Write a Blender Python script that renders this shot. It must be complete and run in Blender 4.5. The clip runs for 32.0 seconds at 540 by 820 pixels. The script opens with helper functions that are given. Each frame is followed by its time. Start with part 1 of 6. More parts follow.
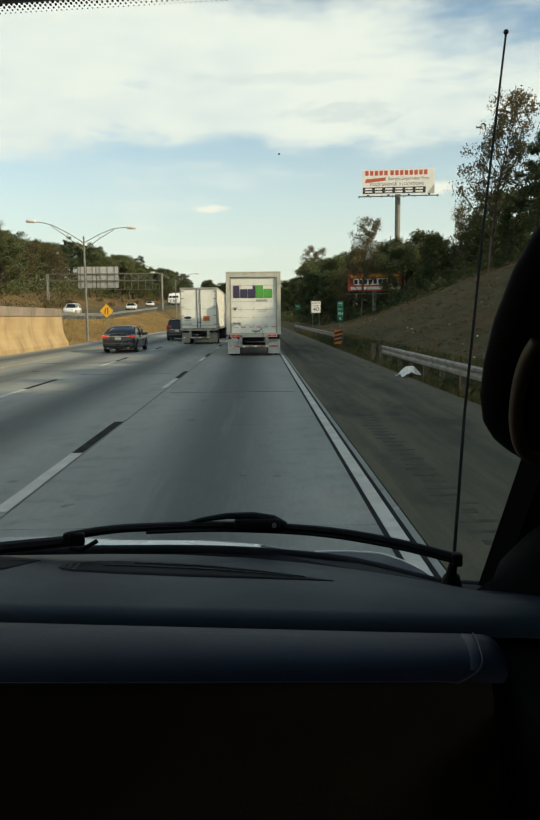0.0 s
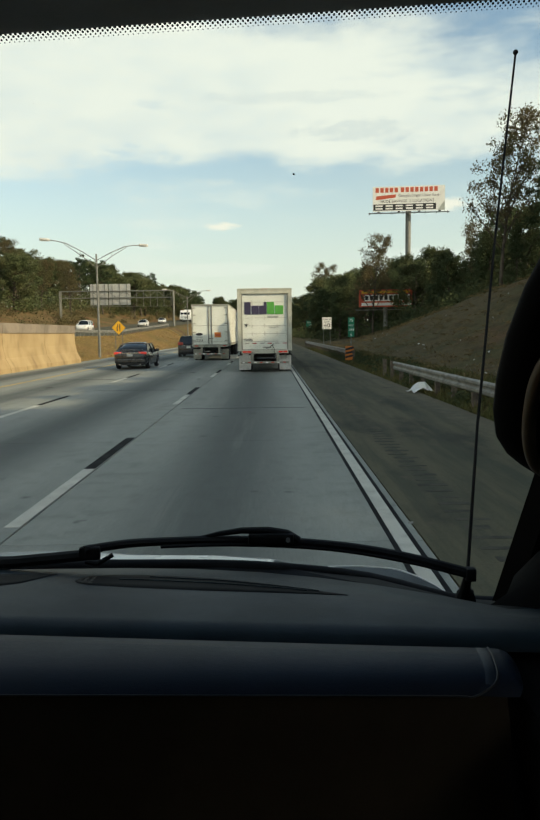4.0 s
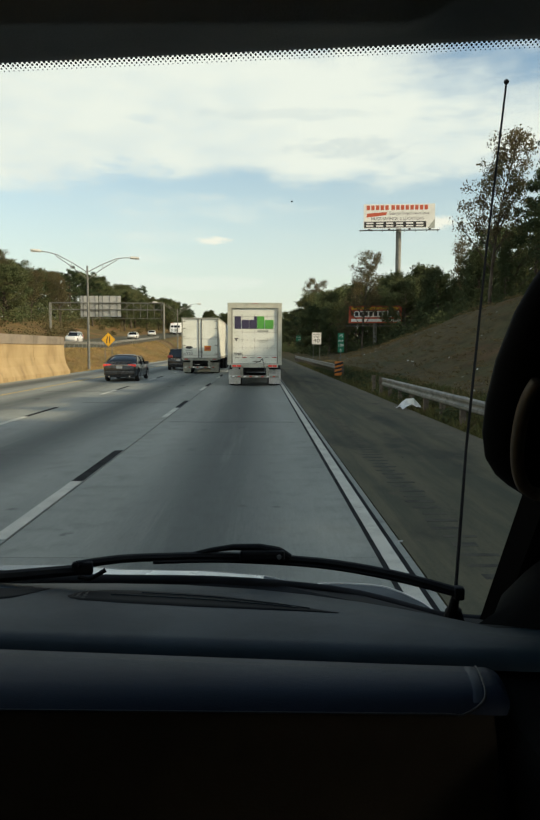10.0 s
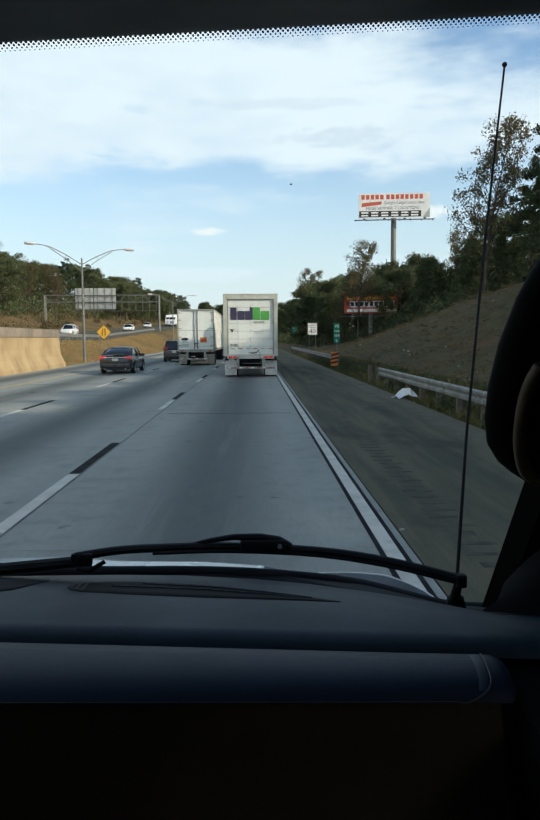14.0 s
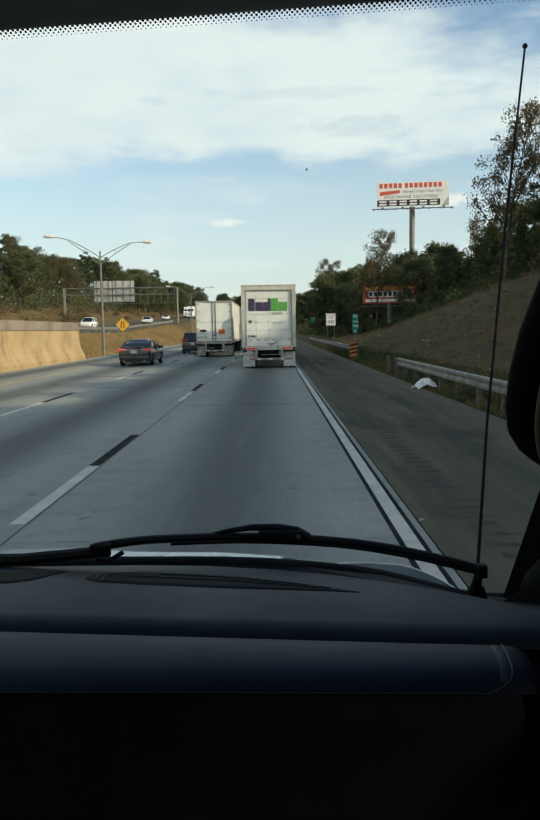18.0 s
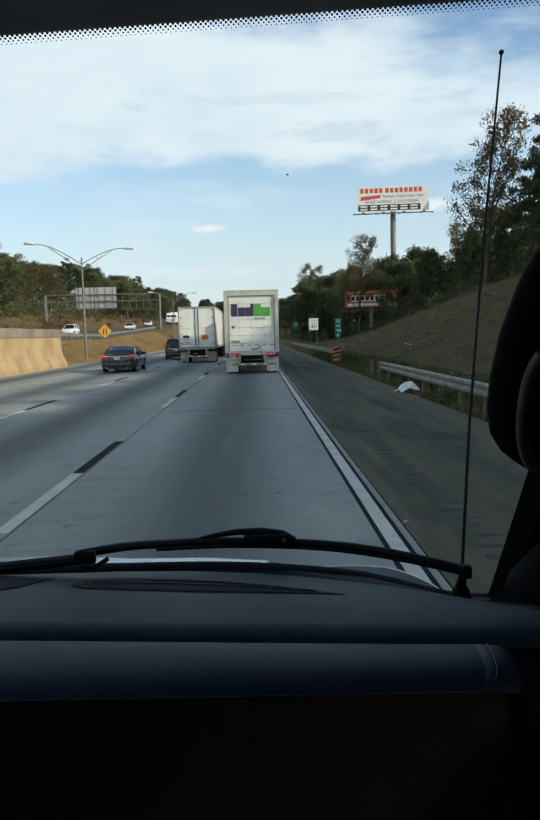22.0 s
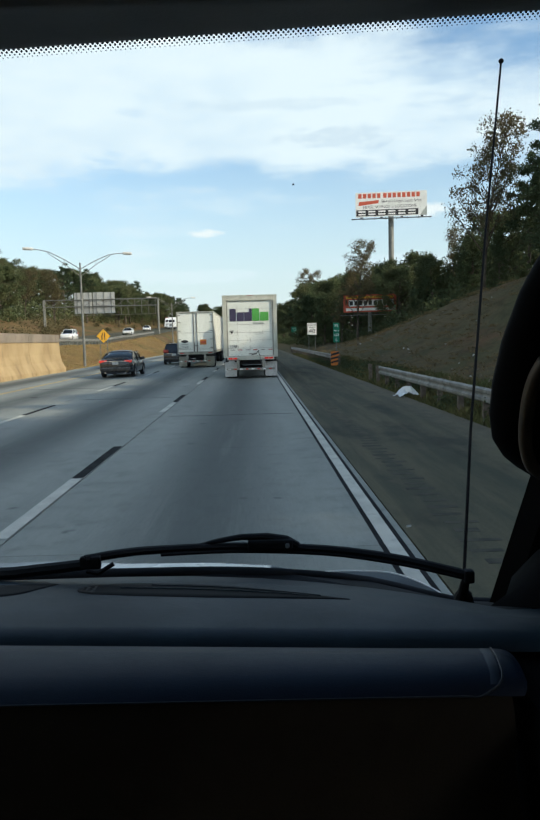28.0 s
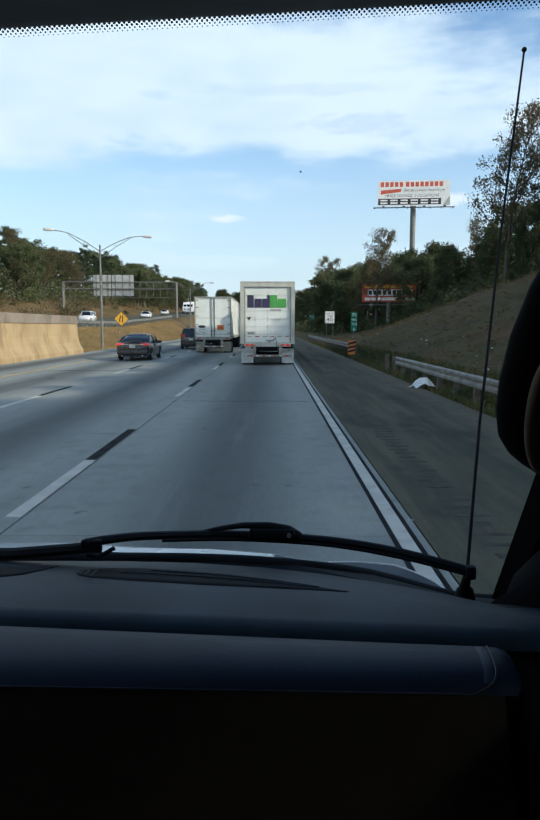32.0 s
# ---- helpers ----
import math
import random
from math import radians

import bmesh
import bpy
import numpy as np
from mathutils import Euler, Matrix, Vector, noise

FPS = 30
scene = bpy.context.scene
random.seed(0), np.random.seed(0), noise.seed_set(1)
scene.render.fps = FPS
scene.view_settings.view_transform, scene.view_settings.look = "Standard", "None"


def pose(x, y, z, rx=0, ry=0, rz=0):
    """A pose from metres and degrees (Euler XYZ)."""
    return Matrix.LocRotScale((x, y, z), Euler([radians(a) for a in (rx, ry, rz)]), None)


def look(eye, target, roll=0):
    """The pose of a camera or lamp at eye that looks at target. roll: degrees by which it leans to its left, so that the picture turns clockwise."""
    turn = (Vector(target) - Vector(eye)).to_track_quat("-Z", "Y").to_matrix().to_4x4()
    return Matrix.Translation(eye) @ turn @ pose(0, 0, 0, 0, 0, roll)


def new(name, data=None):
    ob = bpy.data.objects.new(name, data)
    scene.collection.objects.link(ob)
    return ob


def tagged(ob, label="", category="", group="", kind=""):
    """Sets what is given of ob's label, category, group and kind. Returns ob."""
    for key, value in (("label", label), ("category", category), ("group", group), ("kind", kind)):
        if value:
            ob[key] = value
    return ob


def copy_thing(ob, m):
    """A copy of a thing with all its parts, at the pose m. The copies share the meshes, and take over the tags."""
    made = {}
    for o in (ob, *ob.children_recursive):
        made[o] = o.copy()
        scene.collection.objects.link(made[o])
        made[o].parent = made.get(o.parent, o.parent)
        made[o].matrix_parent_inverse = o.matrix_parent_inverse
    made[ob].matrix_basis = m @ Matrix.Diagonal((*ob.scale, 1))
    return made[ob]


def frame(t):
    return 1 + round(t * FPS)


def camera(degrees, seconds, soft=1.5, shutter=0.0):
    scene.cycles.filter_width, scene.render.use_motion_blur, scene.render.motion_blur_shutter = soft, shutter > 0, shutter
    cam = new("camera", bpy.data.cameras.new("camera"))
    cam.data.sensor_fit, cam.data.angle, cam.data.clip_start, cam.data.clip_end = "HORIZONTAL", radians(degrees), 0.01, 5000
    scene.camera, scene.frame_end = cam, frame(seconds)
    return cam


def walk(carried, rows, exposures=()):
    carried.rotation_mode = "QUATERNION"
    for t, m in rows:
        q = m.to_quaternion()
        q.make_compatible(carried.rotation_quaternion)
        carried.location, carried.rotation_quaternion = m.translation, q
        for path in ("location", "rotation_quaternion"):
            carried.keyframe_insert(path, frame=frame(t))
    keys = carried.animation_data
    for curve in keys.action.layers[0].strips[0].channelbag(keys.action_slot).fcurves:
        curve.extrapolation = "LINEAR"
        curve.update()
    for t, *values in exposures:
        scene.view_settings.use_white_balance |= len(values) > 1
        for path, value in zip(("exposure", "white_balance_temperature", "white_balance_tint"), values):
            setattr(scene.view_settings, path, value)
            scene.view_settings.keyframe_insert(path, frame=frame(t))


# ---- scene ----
# ---- camera and its way ----
cam = camera(41.3, 32.0, soft=2.1)
PATH = [
    (0.0, pose(0.020, 0.023, 1.836, 82.63, 0.53, -0.95)),
    (0.5, pose(0.020, 0.018, 1.840, 83.21, 0.95, -0.89)),
    (1.0, pose(0.020, 0.014, 1.837, 84.05, 2.70, 0.66)),
    (1.5, pose(0.017, 0.005, 1.836, 85.24, 1.45, 0.85)),
    (2.0, pose(0.009, -0.005, 1.846, 85.43, 0.06, 0.82)),
    (2.5, pose(0.008, -0.004, 1.844, 85.30, -0.70, 1.19)),
    (3.0, pose(0.013, 0.008, 1.840, 84.12, -0.32, 0.63)),
    (3.5, pose(0.015, 0.013, 1.836, 83.92, 0.57, 0.43)),
    (5.5, pose(0.019, 0.010, 1.836, 84.27, -0.04, -1.22)),
    (6.0, pose(0.016, 0.002, 1.849, 85.56, -0.03, -0.33)),
    (6.5, pose(0.009, -0.003, 1.844, 85.19, -0.55, -1.00)),
    (7.0, pose(0.011, 0.015, 1.840, 83.95, 0.25, -0.59)),
    (7.5, pose(0.013, 0.019, 1.831, 84.02, 1.56, 0.39)),
    (8.0, pose(0.011, 0.006, 1.844, 84.81, 0.42, -0.23)),
    (8.5, pose(0.002, -0.011, 1.845, 85.97, -0.63, -0.71)),
    (9.0, pose(0.006, 0.001, 1.848, 85.11, -0.26, -0.47)),
    (9.5, pose(0.009, 0.000, 1.843, 85.08, -0.13, -0.61)),
    (10.0, pose(0.009, -0.002, 1.844, 85.05, -0.20, -0.89)),
    (10.5, pose(0.016, 0.009, 1.838, 84.35, 0.63, -0.26)),
    (11.0, pose(0.010, 0.001, 1.844, 85.41, 0.06, -0.47)),
    (11.5, pose(0.012, 0.001, 1.840, 85.07, -0.13, -0.44)),
    (12.0, pose(0.011, 0.004, 1.838, 84.91, -0.08, -0.52)),
    (12.5, pose(0.003, -0.008, 1.850, 86.62, -0.84, 0.11)),
    (13.0, pose(0.004, -0.002, 1.839, 85.28, 0.36, -0.76)),
    (13.5, pose(0.010, 0.012, 1.840, 84.74, -0.66, -0.95)),
    (14.0, pose(0.005, 0.009, 1.839, 84.34, 0.33, -1.22)),
    (14.5, pose(0.006, -0.001, 1.846, 85.53, -0.46, 0.03)),
    (16.5, pose(0.002, -0.008, 1.834, 86.06, 0.88, -0.52)),
    (17.0, pose(-0.009, -0.004, 1.845, 85.53, 0.57, -0.75)),
    (17.5, pose(-0.002, -0.003, 1.849, 84.98, -0.67, -1.33)),
    (18.0, pose(0.007, 0.016, 1.836, 83.65, 0.85, 0.23)),
    (18.5, pose(0.006, 0.005, 1.843, 84.79, 0.63, 0.98)),
    (19.0, pose(0.003, 0.007, 1.841, 84.54, 0.71, 0.95)),
    (19.5, pose(0.007, 0.007, 1.844, 84.27, -0.01, 0.56)),
    (20.0, pose(0.004, 0.009, 1.845, 84.42, 0.24, 0.47)),
    (20.5, pose(0.010, 0.018, 1.842, 83.60, 0.21, -0.45)),
    (21.0, pose(0.007, 0.020, 1.842, 83.64, 1.01, -0.84)),
    (21.5, pose(0.007, 0.012, 1.844, 84.26, 0.80, -0.67)),
    (22.0, pose(0.007, 0.013, 1.835, 84.03, 1.39, -1.12)),
    (22.5, pose(0.019, 0.016, 1.839, 83.88, 0.23, -1.04)),
    (23.0, pose(0.010, 0.008, 1.840, 84.67, 0.81, -1.20)),
    (23.5, pose(0.002, 0.001, 1.853, 85.52, -0.60, -1.05)),
    (24.0, pose(0.007, 0.005, 1.842, 84.65, 0.99, -1.49)),
    (24.5, pose(0.001, 0.005, 1.848, 85.02, 1.28, -1.48)),
    (25.0, pose(0.005, 0.011, 1.845, 84.63, 1.29, -1.77)),
    (25.5, pose(0.008, 0.030, 1.840, 83.58, 1.17, -1.22)),
    (27.5, pose(0.005, 0.007, 1.843, 84.43, 0.65, -1.76)),
    (28.0, pose(-0.001, 0.005, 1.838, 84.40, 1.45, -1.25)),
    (28.5, pose(0.005, 0.004, 1.843, 84.45, 0.31, -1.13)),
    (29.0, pose(0.008, 0.004, 1.840, 84.33, 0.65, -1.26)),
    (29.5, pose(0.009, 0.007, 1.838, 84.07, 0.76, -1.15)),
    (30.0, pose(0.016, 0.011, 1.835, 83.40, 0.55, -1.25)),
    (30.5, pose(0.016, 0.015, 1.833, 83.22, 0.81, 0.54)),
    (31.0, pose(0.012, 0.012, 1.836, 83.55, 1.04, 1.34)),
    (31.5, pose(0.014, 0.016, 1.838, 83.15, 0.26, 1.17)),
    (32.0, pose(0.014, 0.011, 1.840, 83.39, -0.11, 0.14)),
]
walk(cam, PATH, exposures=[
    (0.0, 0.05, 6365, 4.5), (1.0, 0.05, 6330, 2.5), (2.0, 0.05, 6360, 8), (3.0, 0.05, 6430, 3.5), (6.0, 0.05, 6400, 3), (9.0, 0.05, 6395, 5), (10.5, 0.05, 6350, 6), (11.0, 0.08, 6050, 8), (12.0, 0.10, 5430, 12), (13.0, 0.08, 6150, 8),
    (14.0, 0.10, 5450, 8), (15.0, 0.10, 5600, 8), (16.0, 0.05, 6300, 5), (17.0, 0.05, 6250, 4.5), (18.0, 0.0, 5850, 6), (19.0, 0.0, 6180, 5.5), (20.0, 0.0, 6260, 5), (21.0, -0.03, 6150, 5.5), (22.0, 0.0, 5500, 9), (23.0, -0.05, 5470, 9.5), (24.0, -0.05, 5150, 10), (25.0, 0.0, 6150, 4.5), (28.0, 0.12, 5450, 7), (29.0, 0.10, 5000, 12), (30.0, 0.05, 5480, 5.5), (31.0, 0.10, 5350, 6), (32.0, 0.08, 5120, 9)])

# ---- sky and sun ----
SUN_TO = Vector((0.82, -0.38, 0.42)).normalized()
sun_data = bpy.data.lights.new("sun", "SUN")
sun_data.energy, sun_data.angle, sun_data.color = 4.2, radians(0.6), (1.0, 0.77, 0.50)
sun = new("sun", sun_data)
sun.matrix_world = look((60, -40, 40), Vector((60, -40, 40)) - SUN_TO)

world = bpy.data.worlds.new("sky")
scene.world = world
world.use_nodes = True


class Nodes:
    """Short writing for node trees."""

    def __init__(self, tree):
        self.t = tree
        tree.nodes.clear()

    def add(self, kind, **kw):
        n = self.t.nodes.new(kind)
        for k, v in kw.items():
            if k == "op":
                n.operation = v
            elif k == "blend":
                n.blend_type = v
            elif k == "dtype":
                n.data_type = v
        return n

    def put(self, socket, v):
        if isinstance(v, bpy.types.NodeSocket):
            self.t.links.new(v, socket)
        elif v is not None:
            socket.default_value = v

    def math(self, op, a, b=0.0, c=None, clamp=False):
        n = self.add("ShaderNodeMath", op=op)
        n.use_clamp = clamp
        self.put(n.inputs[0], a)
        self.put(n.inputs[1], b)
        if c is not None:
            self.put(n.inputs[2], c)
        return n.outputs[0]

    def smooth(self, v, lo, hi):
        n = self.add("ShaderNodeMapRange")
        n.interpolation_type = "SMOOTHSTEP"
        self.put(n.inputs[0], v)
        n.inputs[1].default_value, n.inputs[2].default_value = lo, hi
        n.inputs[3].default_value, n.inputs[4].default_value = 0.0, 1.0
        return n.outputs[0]

    def mix(self, fac, a, b, blend="MIX"):
        n = self.add("ShaderNodeMix", dtype="RGBA", blend=blend)
        self.put(n.inputs[0], fac)
        self.put(n.inputs[6], a)
        self.put(n.inputs[7], b)
        return n.outputs[2]

    def noise(self, vec, scale, detail=4.0, rough=0.55, distort=0.0):
        n = self.add("ShaderNodeTexNoise")
        self.put(n.inputs["Vector"], vec)
        n.inputs["Scale"].default_value, n.inputs["Detail"].default_value = scale, detail
        n.inputs["Roughness"].default_value, n.inputs["Distortion"].default_value = rough, distort
        return n.outputs["Fac"]

    def scaled(self, vec, s, loc=(0, 0, 0)):
        n = self.add("ShaderNodeMapping")
        self.put(n.inputs["Vector"], vec)
        n.inputs["Scale"].default_value, n.inputs["Location"].default_value = s, loc
        return n.outputs[0]


def rgb(c):
    return (c[0], c[1], c[2], 1.0)


k = Nodes(world.node_tree)
gen = k.add("ShaderNodeTexCoord").outputs["Generated"]
sep = k.add("ShaderNodeSeparateXYZ")
k.put(sep.inputs[0], gen)
flat = k.math("SQRT", k.math("ADD", k.math("MULTIPLY", sep.outputs[0], sep.outputs[0]), k.math("MULTIPLY", sep.outputs[1], sep.outputs[1])))
elev = k.math("DIVIDE", sep.outputs[2], k.math("MAXIMUM", flat, 0.05))      # tangent of the height over the horizon
side = k.math("ARCTAN2", sep.outputs[0], sep.outputs[1])                    # angle from straight ahead
air = k.add("ShaderNodeTexSky")
air.sky_type, air.sun_disc = "NISHITA", False
air.sun_elevation, air.sun_rotation = math.asin(SUN_TO.z), math.atan2(SUN_TO.x, SUN_TO.y)
air.air_density, air.dust_density, air.ozone_density = 1.0, 1.6, 1.4
blue = k.mix(1.0, air.outputs[0], rgb((0.215, 0.200, 0.175)), "MULTIPLY")
haze = k.math("SUBTRACT", 1.0, k.smooth(elev, -0.02, 0.34))
base = k.mix(k.math("MULTIPLY", haze, 0.85), blue, rgb((0.81, 0.83, 0.75)))
# cloud layer: a broad bright bank with torn edges, thin veils over and under it
comb = k.add("ShaderNodeCombineXYZ")
k.put(comb.inputs[0], side)
k.put(comb.inputs[1], elev)
cv = comb.outputs[0]
warp = k.math("SUBTRACT", k.noise(k.scaled(cv, (1.0, 2.2, 1.0), (3.1, 0.4, 0.0)), 3.2, 6.0, 0.6), 0.5)
fine = k.math("SUBTRACT", k.noise(k.scaled(cv, (1.0, 2.6, 1.0), (7.7, 2.0, 0.0)), 11.0, 8.0, 0.62), 0.5)
h = k.math("ADD", elev, k.math("ADD", k.math("MULTIPLY", warp, 0.17), k.math("MULTIPLY", fine, 0.085)))
low = k.math("ADD", h, k.math("MULTIPLY", side, -0.05))
bank = k.math("MULTIPLY", k.smooth(low, 0.200, 0.252), k.math("SUBTRACT", 1.0, k.smooth(k.math("ADD", h, k.math("MULTIPLY", side, 0.24)), 0.38, 0.47)))
gap = k.smooth(k.noise(k.scaled(cv, (1.0, 3.2, 1.0), (1.3, 5.0, 0.0)), 5.5, 6.0, 0.6), 0.56, 0.72)
bank = k.math("MULTIPLY", bank, k.math("SUBTRACT", 1.0, k.math("MULTIPLY", gap, 0.32)))
veil = k.math("MULTIPLY", k.smooth(k.noise(k.scaled(cv, (1.0, 3.5, 1.0), (9.0, 1.0, 0.0)), 4.0, 7.0, 0.65), 0.50, 0.75), 0.55)

wisp = k.math("SUBTRACT", k.noise(k.scaled(cv, (1.0, 2.2, 1.0), (2.0, 6.0, 0.0)), 48.0, 6.0, 0.65), 0.5)


def puff(cx, cz, rx, rz):
    a = k.math("DIVIDE", k.math("SUBTRACT", side, cx), rx)
    b = k.math("DIVIDE", k.math("SUBTRACT", elev, cz), rz)
    d = k.math("ADD", k.math("MULTIPLY", a, a), k.math("MULTIPLY", b, b))
    d = k.math("ADD", d, k.math("ADD", k.math("MULTIPLY", fine, 3.0), k.math("MULTIPLY", wisp, 5.0)))
    return k.math("MULTIPLY", 0.85, k.math("SUBTRACT", 1.0, k.smooth(d, 0.0, 1.7)))


small = k.math("MAXIMUM", puff(-0.062, 0.146, 0.021, 0.0055), puff(0.235, 0.168, 0.030, 0.008))
small = k.math("MAXIMUM", small, k.math("MULTIPLY", puff(-0.07, 0.205, 0.03, 0.004), 0.25))
cloud = k.math("MAXIMUM", bank, veil)
curl = k.noise(k.scaled(cv, (1.0, 2.6, 1.0), (5.0, 3.0, 0.0)), 17.0, 9.0, 0.66, 0.6)
shade = k.smooth(k.math("ADD", k.math("MULTIPLY", curl, 0.16), k.math("MULTIPLY", 0.84, k.noise(k.scaled(cv, (1.0, 2.4, 1.0), (4.0, 9.0, 0.0)), 5.0, 7.0, 0.55))), 0.42, 0.70)
white = k.mix(shade, rgb((0.91, 0.91, 0.83)), rgb((0.75, 0.80, 0.79)))
# grey undersides in the bank, and a pale streak low over the trees
under = k.math("MAXIMUM", k.math("MULTIPLY", puff(0.115, 0.268, 0.085, 0.014), 0.55), k.math("MULTIPLY", puff(0.03, 0.315, 0.12, 0.008), 0.35))
white = k.mix(under, white, rgb((0.60, 0.66, 0.68)))
streak = k.math("MULTIPLY", k.math("MAXIMUM", puff(-0.12, 0.088, 0.15, 0.010), puff(0.20, 0.105, 0.10, 0.007)), 0.55)
cloud = k.math("MAXIMUM", cloud, streak)
bg = k.add("ShaderNodeBackground")
k.put(bg.inputs[0], k.mix(small, k.mix(cloud, base, white), rgb((1.02, 0.95, 0.82))))
bg.inputs[1].default_value = 1.0
out = k.add("ShaderNodeOutputWorld")
k.put(out.inputs[0], bg.outputs[0])

# ---- materials ----


def material(name, color, rough=0.6, metal=0.0, vary=0.12, scale=3.0, fine_scale=60.0, bump=0.0, second=None, stain=0.0, coat=0.0, random_by="", spec=0.5, stretch=(1, 1, 1), sheer=0.0):
    """A surface with large stains, fine grain and a slight relief, in metres of the object's own space."""
    m = bpy.data.materials.new(name)
    m.use_nodes = True
    q = Nodes(m.node_tree)
    pos = q.scaled(q.add("ShaderNodeTexCoord").outputs["Object"], stretch)
    big = q.noise(pos, scale, 5.0, 0.6)
    small_n = q.noise(pos, fine_scale, 4.0, 0.6)
    c2 = second or tuple(v * (1 - 2.2 * vary) for v in color)
    col = q.mix(q.smooth(big, 0.36, 0.68), rgb(color), rgb(c2))
    grain = q.math("ADD", 1.0 - vary * 0.7, q.math("MULTIPLY", small_n, vary * 1.4))
    g = q.add("ShaderNodeCombineColor")
    for i in range(3):
        q.put(g.inputs[i], grain)
    col = q.mix(1.0, col, g.outputs[0], "MULTIPLY")
    if stain:
        s = q.smooth(q.noise(q.scaled(pos, (1, 1, 0.25)), scale * 2.3, 6.0, 0.65), 0.52, 0.72)
        col = q.mix(q.math("MULTIPLY", s, stain), col, rgb(tuple(v * 0.35 for v in color)))
    if random_by:
        if random_by == "island":
            r = q.add("ShaderNodeNewGeometry").outputs["Random Per Island"]
        else:
            r = q.add("ShaderNodeObjectInfo").outputs["Random"]
        hs = q.add("ShaderNodeHueSaturation")
        q.put(hs.inputs["Hue"], q.math("ADD", 0.485, q.math("MULTIPLY", r, 0.03)))
        q.put(hs.inputs["Value"], q.math("ADD", 0.86, q.math("MULTIPLY", r, 0.28)))
        q.put(hs.inputs["Color"], col)
        col = hs.outputs[0]
    b = q.add("ShaderNodeBsdfPrincipled")
    q.put(b.inputs["Base Color"], col)
    q.put(b.inputs["Roughness"], q.math("ADD", rough - 0.08, q.math("MULTIPLY", big, 0.16), clamp=True))
    b.inputs["Metallic"].default_value = metal
    b.inputs["Coat Weight"].default_value = coat
    b.inputs["Specular IOR Level"].default_value = spec
    if bump:
        bn = q.add("ShaderNodeBump")
        bn.inputs["Strength"].default_value = min(1.0, bump)
        bn.inputs["Distance"].default_value = 0.01
        q.put(bn.inputs["Height"], small_n)
        q.put(b.inputs["Normal"], bn.outputs[0])
    o = q.add("ShaderNodeOutputMaterial")
    face = b.outputs[0]
    if sheer:
        tl = q.add("ShaderNodeBsdfTranslucent")
        q.put(tl.inputs[0], col)
        mx = q.add("ShaderNodeMixShader")
        mx.inputs[0].default_value = sheer
        q.put(mx.inputs[1], face)
        q.put(mx.inputs[2], tl.outputs[0])
        face = mx.outputs[0]
    q.put(o.inputs[0], face)
    return m


def glow(name, color, strength):
    m = bpy.data.materials.new(name)
    m.use_nodes = True
    q = Nodes(m.node_tree)
    b = q.add("ShaderNodeBsdfPrincipled")
    b.inputs["Base Color"].default_value = rgb(color)
    b.inputs["Emission Color"].default_value = rgb(color)
    b.inputs["Emission Strength"].default_value = strength
    b.inputs["Roughness"].default_value = 0.25
    o = q.add("ShaderNodeOutputMaterial")
    q.put(o.inputs[0], b.outputs[0])
    return m


def clear_glass(name, gloss=0.03, dust=0.0):
    m = bpy.data.materials.new(name)
    m.use_nodes = True
    q = Nodes(m.node_tree)
    tr = q.add("ShaderNodeBsdfTransparent")
    tr.inputs[0].default_value = rgb((0.95, 0.97, 0.95))
    gl = q.add("ShaderNodeBsdfGlossy")
    gl.inputs["Roughness"].default_value = 0.02
    mx = q.add("ShaderNodeMixShader")
    mx.inputs[0].default_value = gloss
    q.put(mx.inputs[1], tr.outputs[0])
    q.put(mx.inputs[2], gl.outputs[0])
    o = q.add("ShaderNodeOutputMaterial")
    q.put(o.inputs[0], mx.outputs[0])
    return m


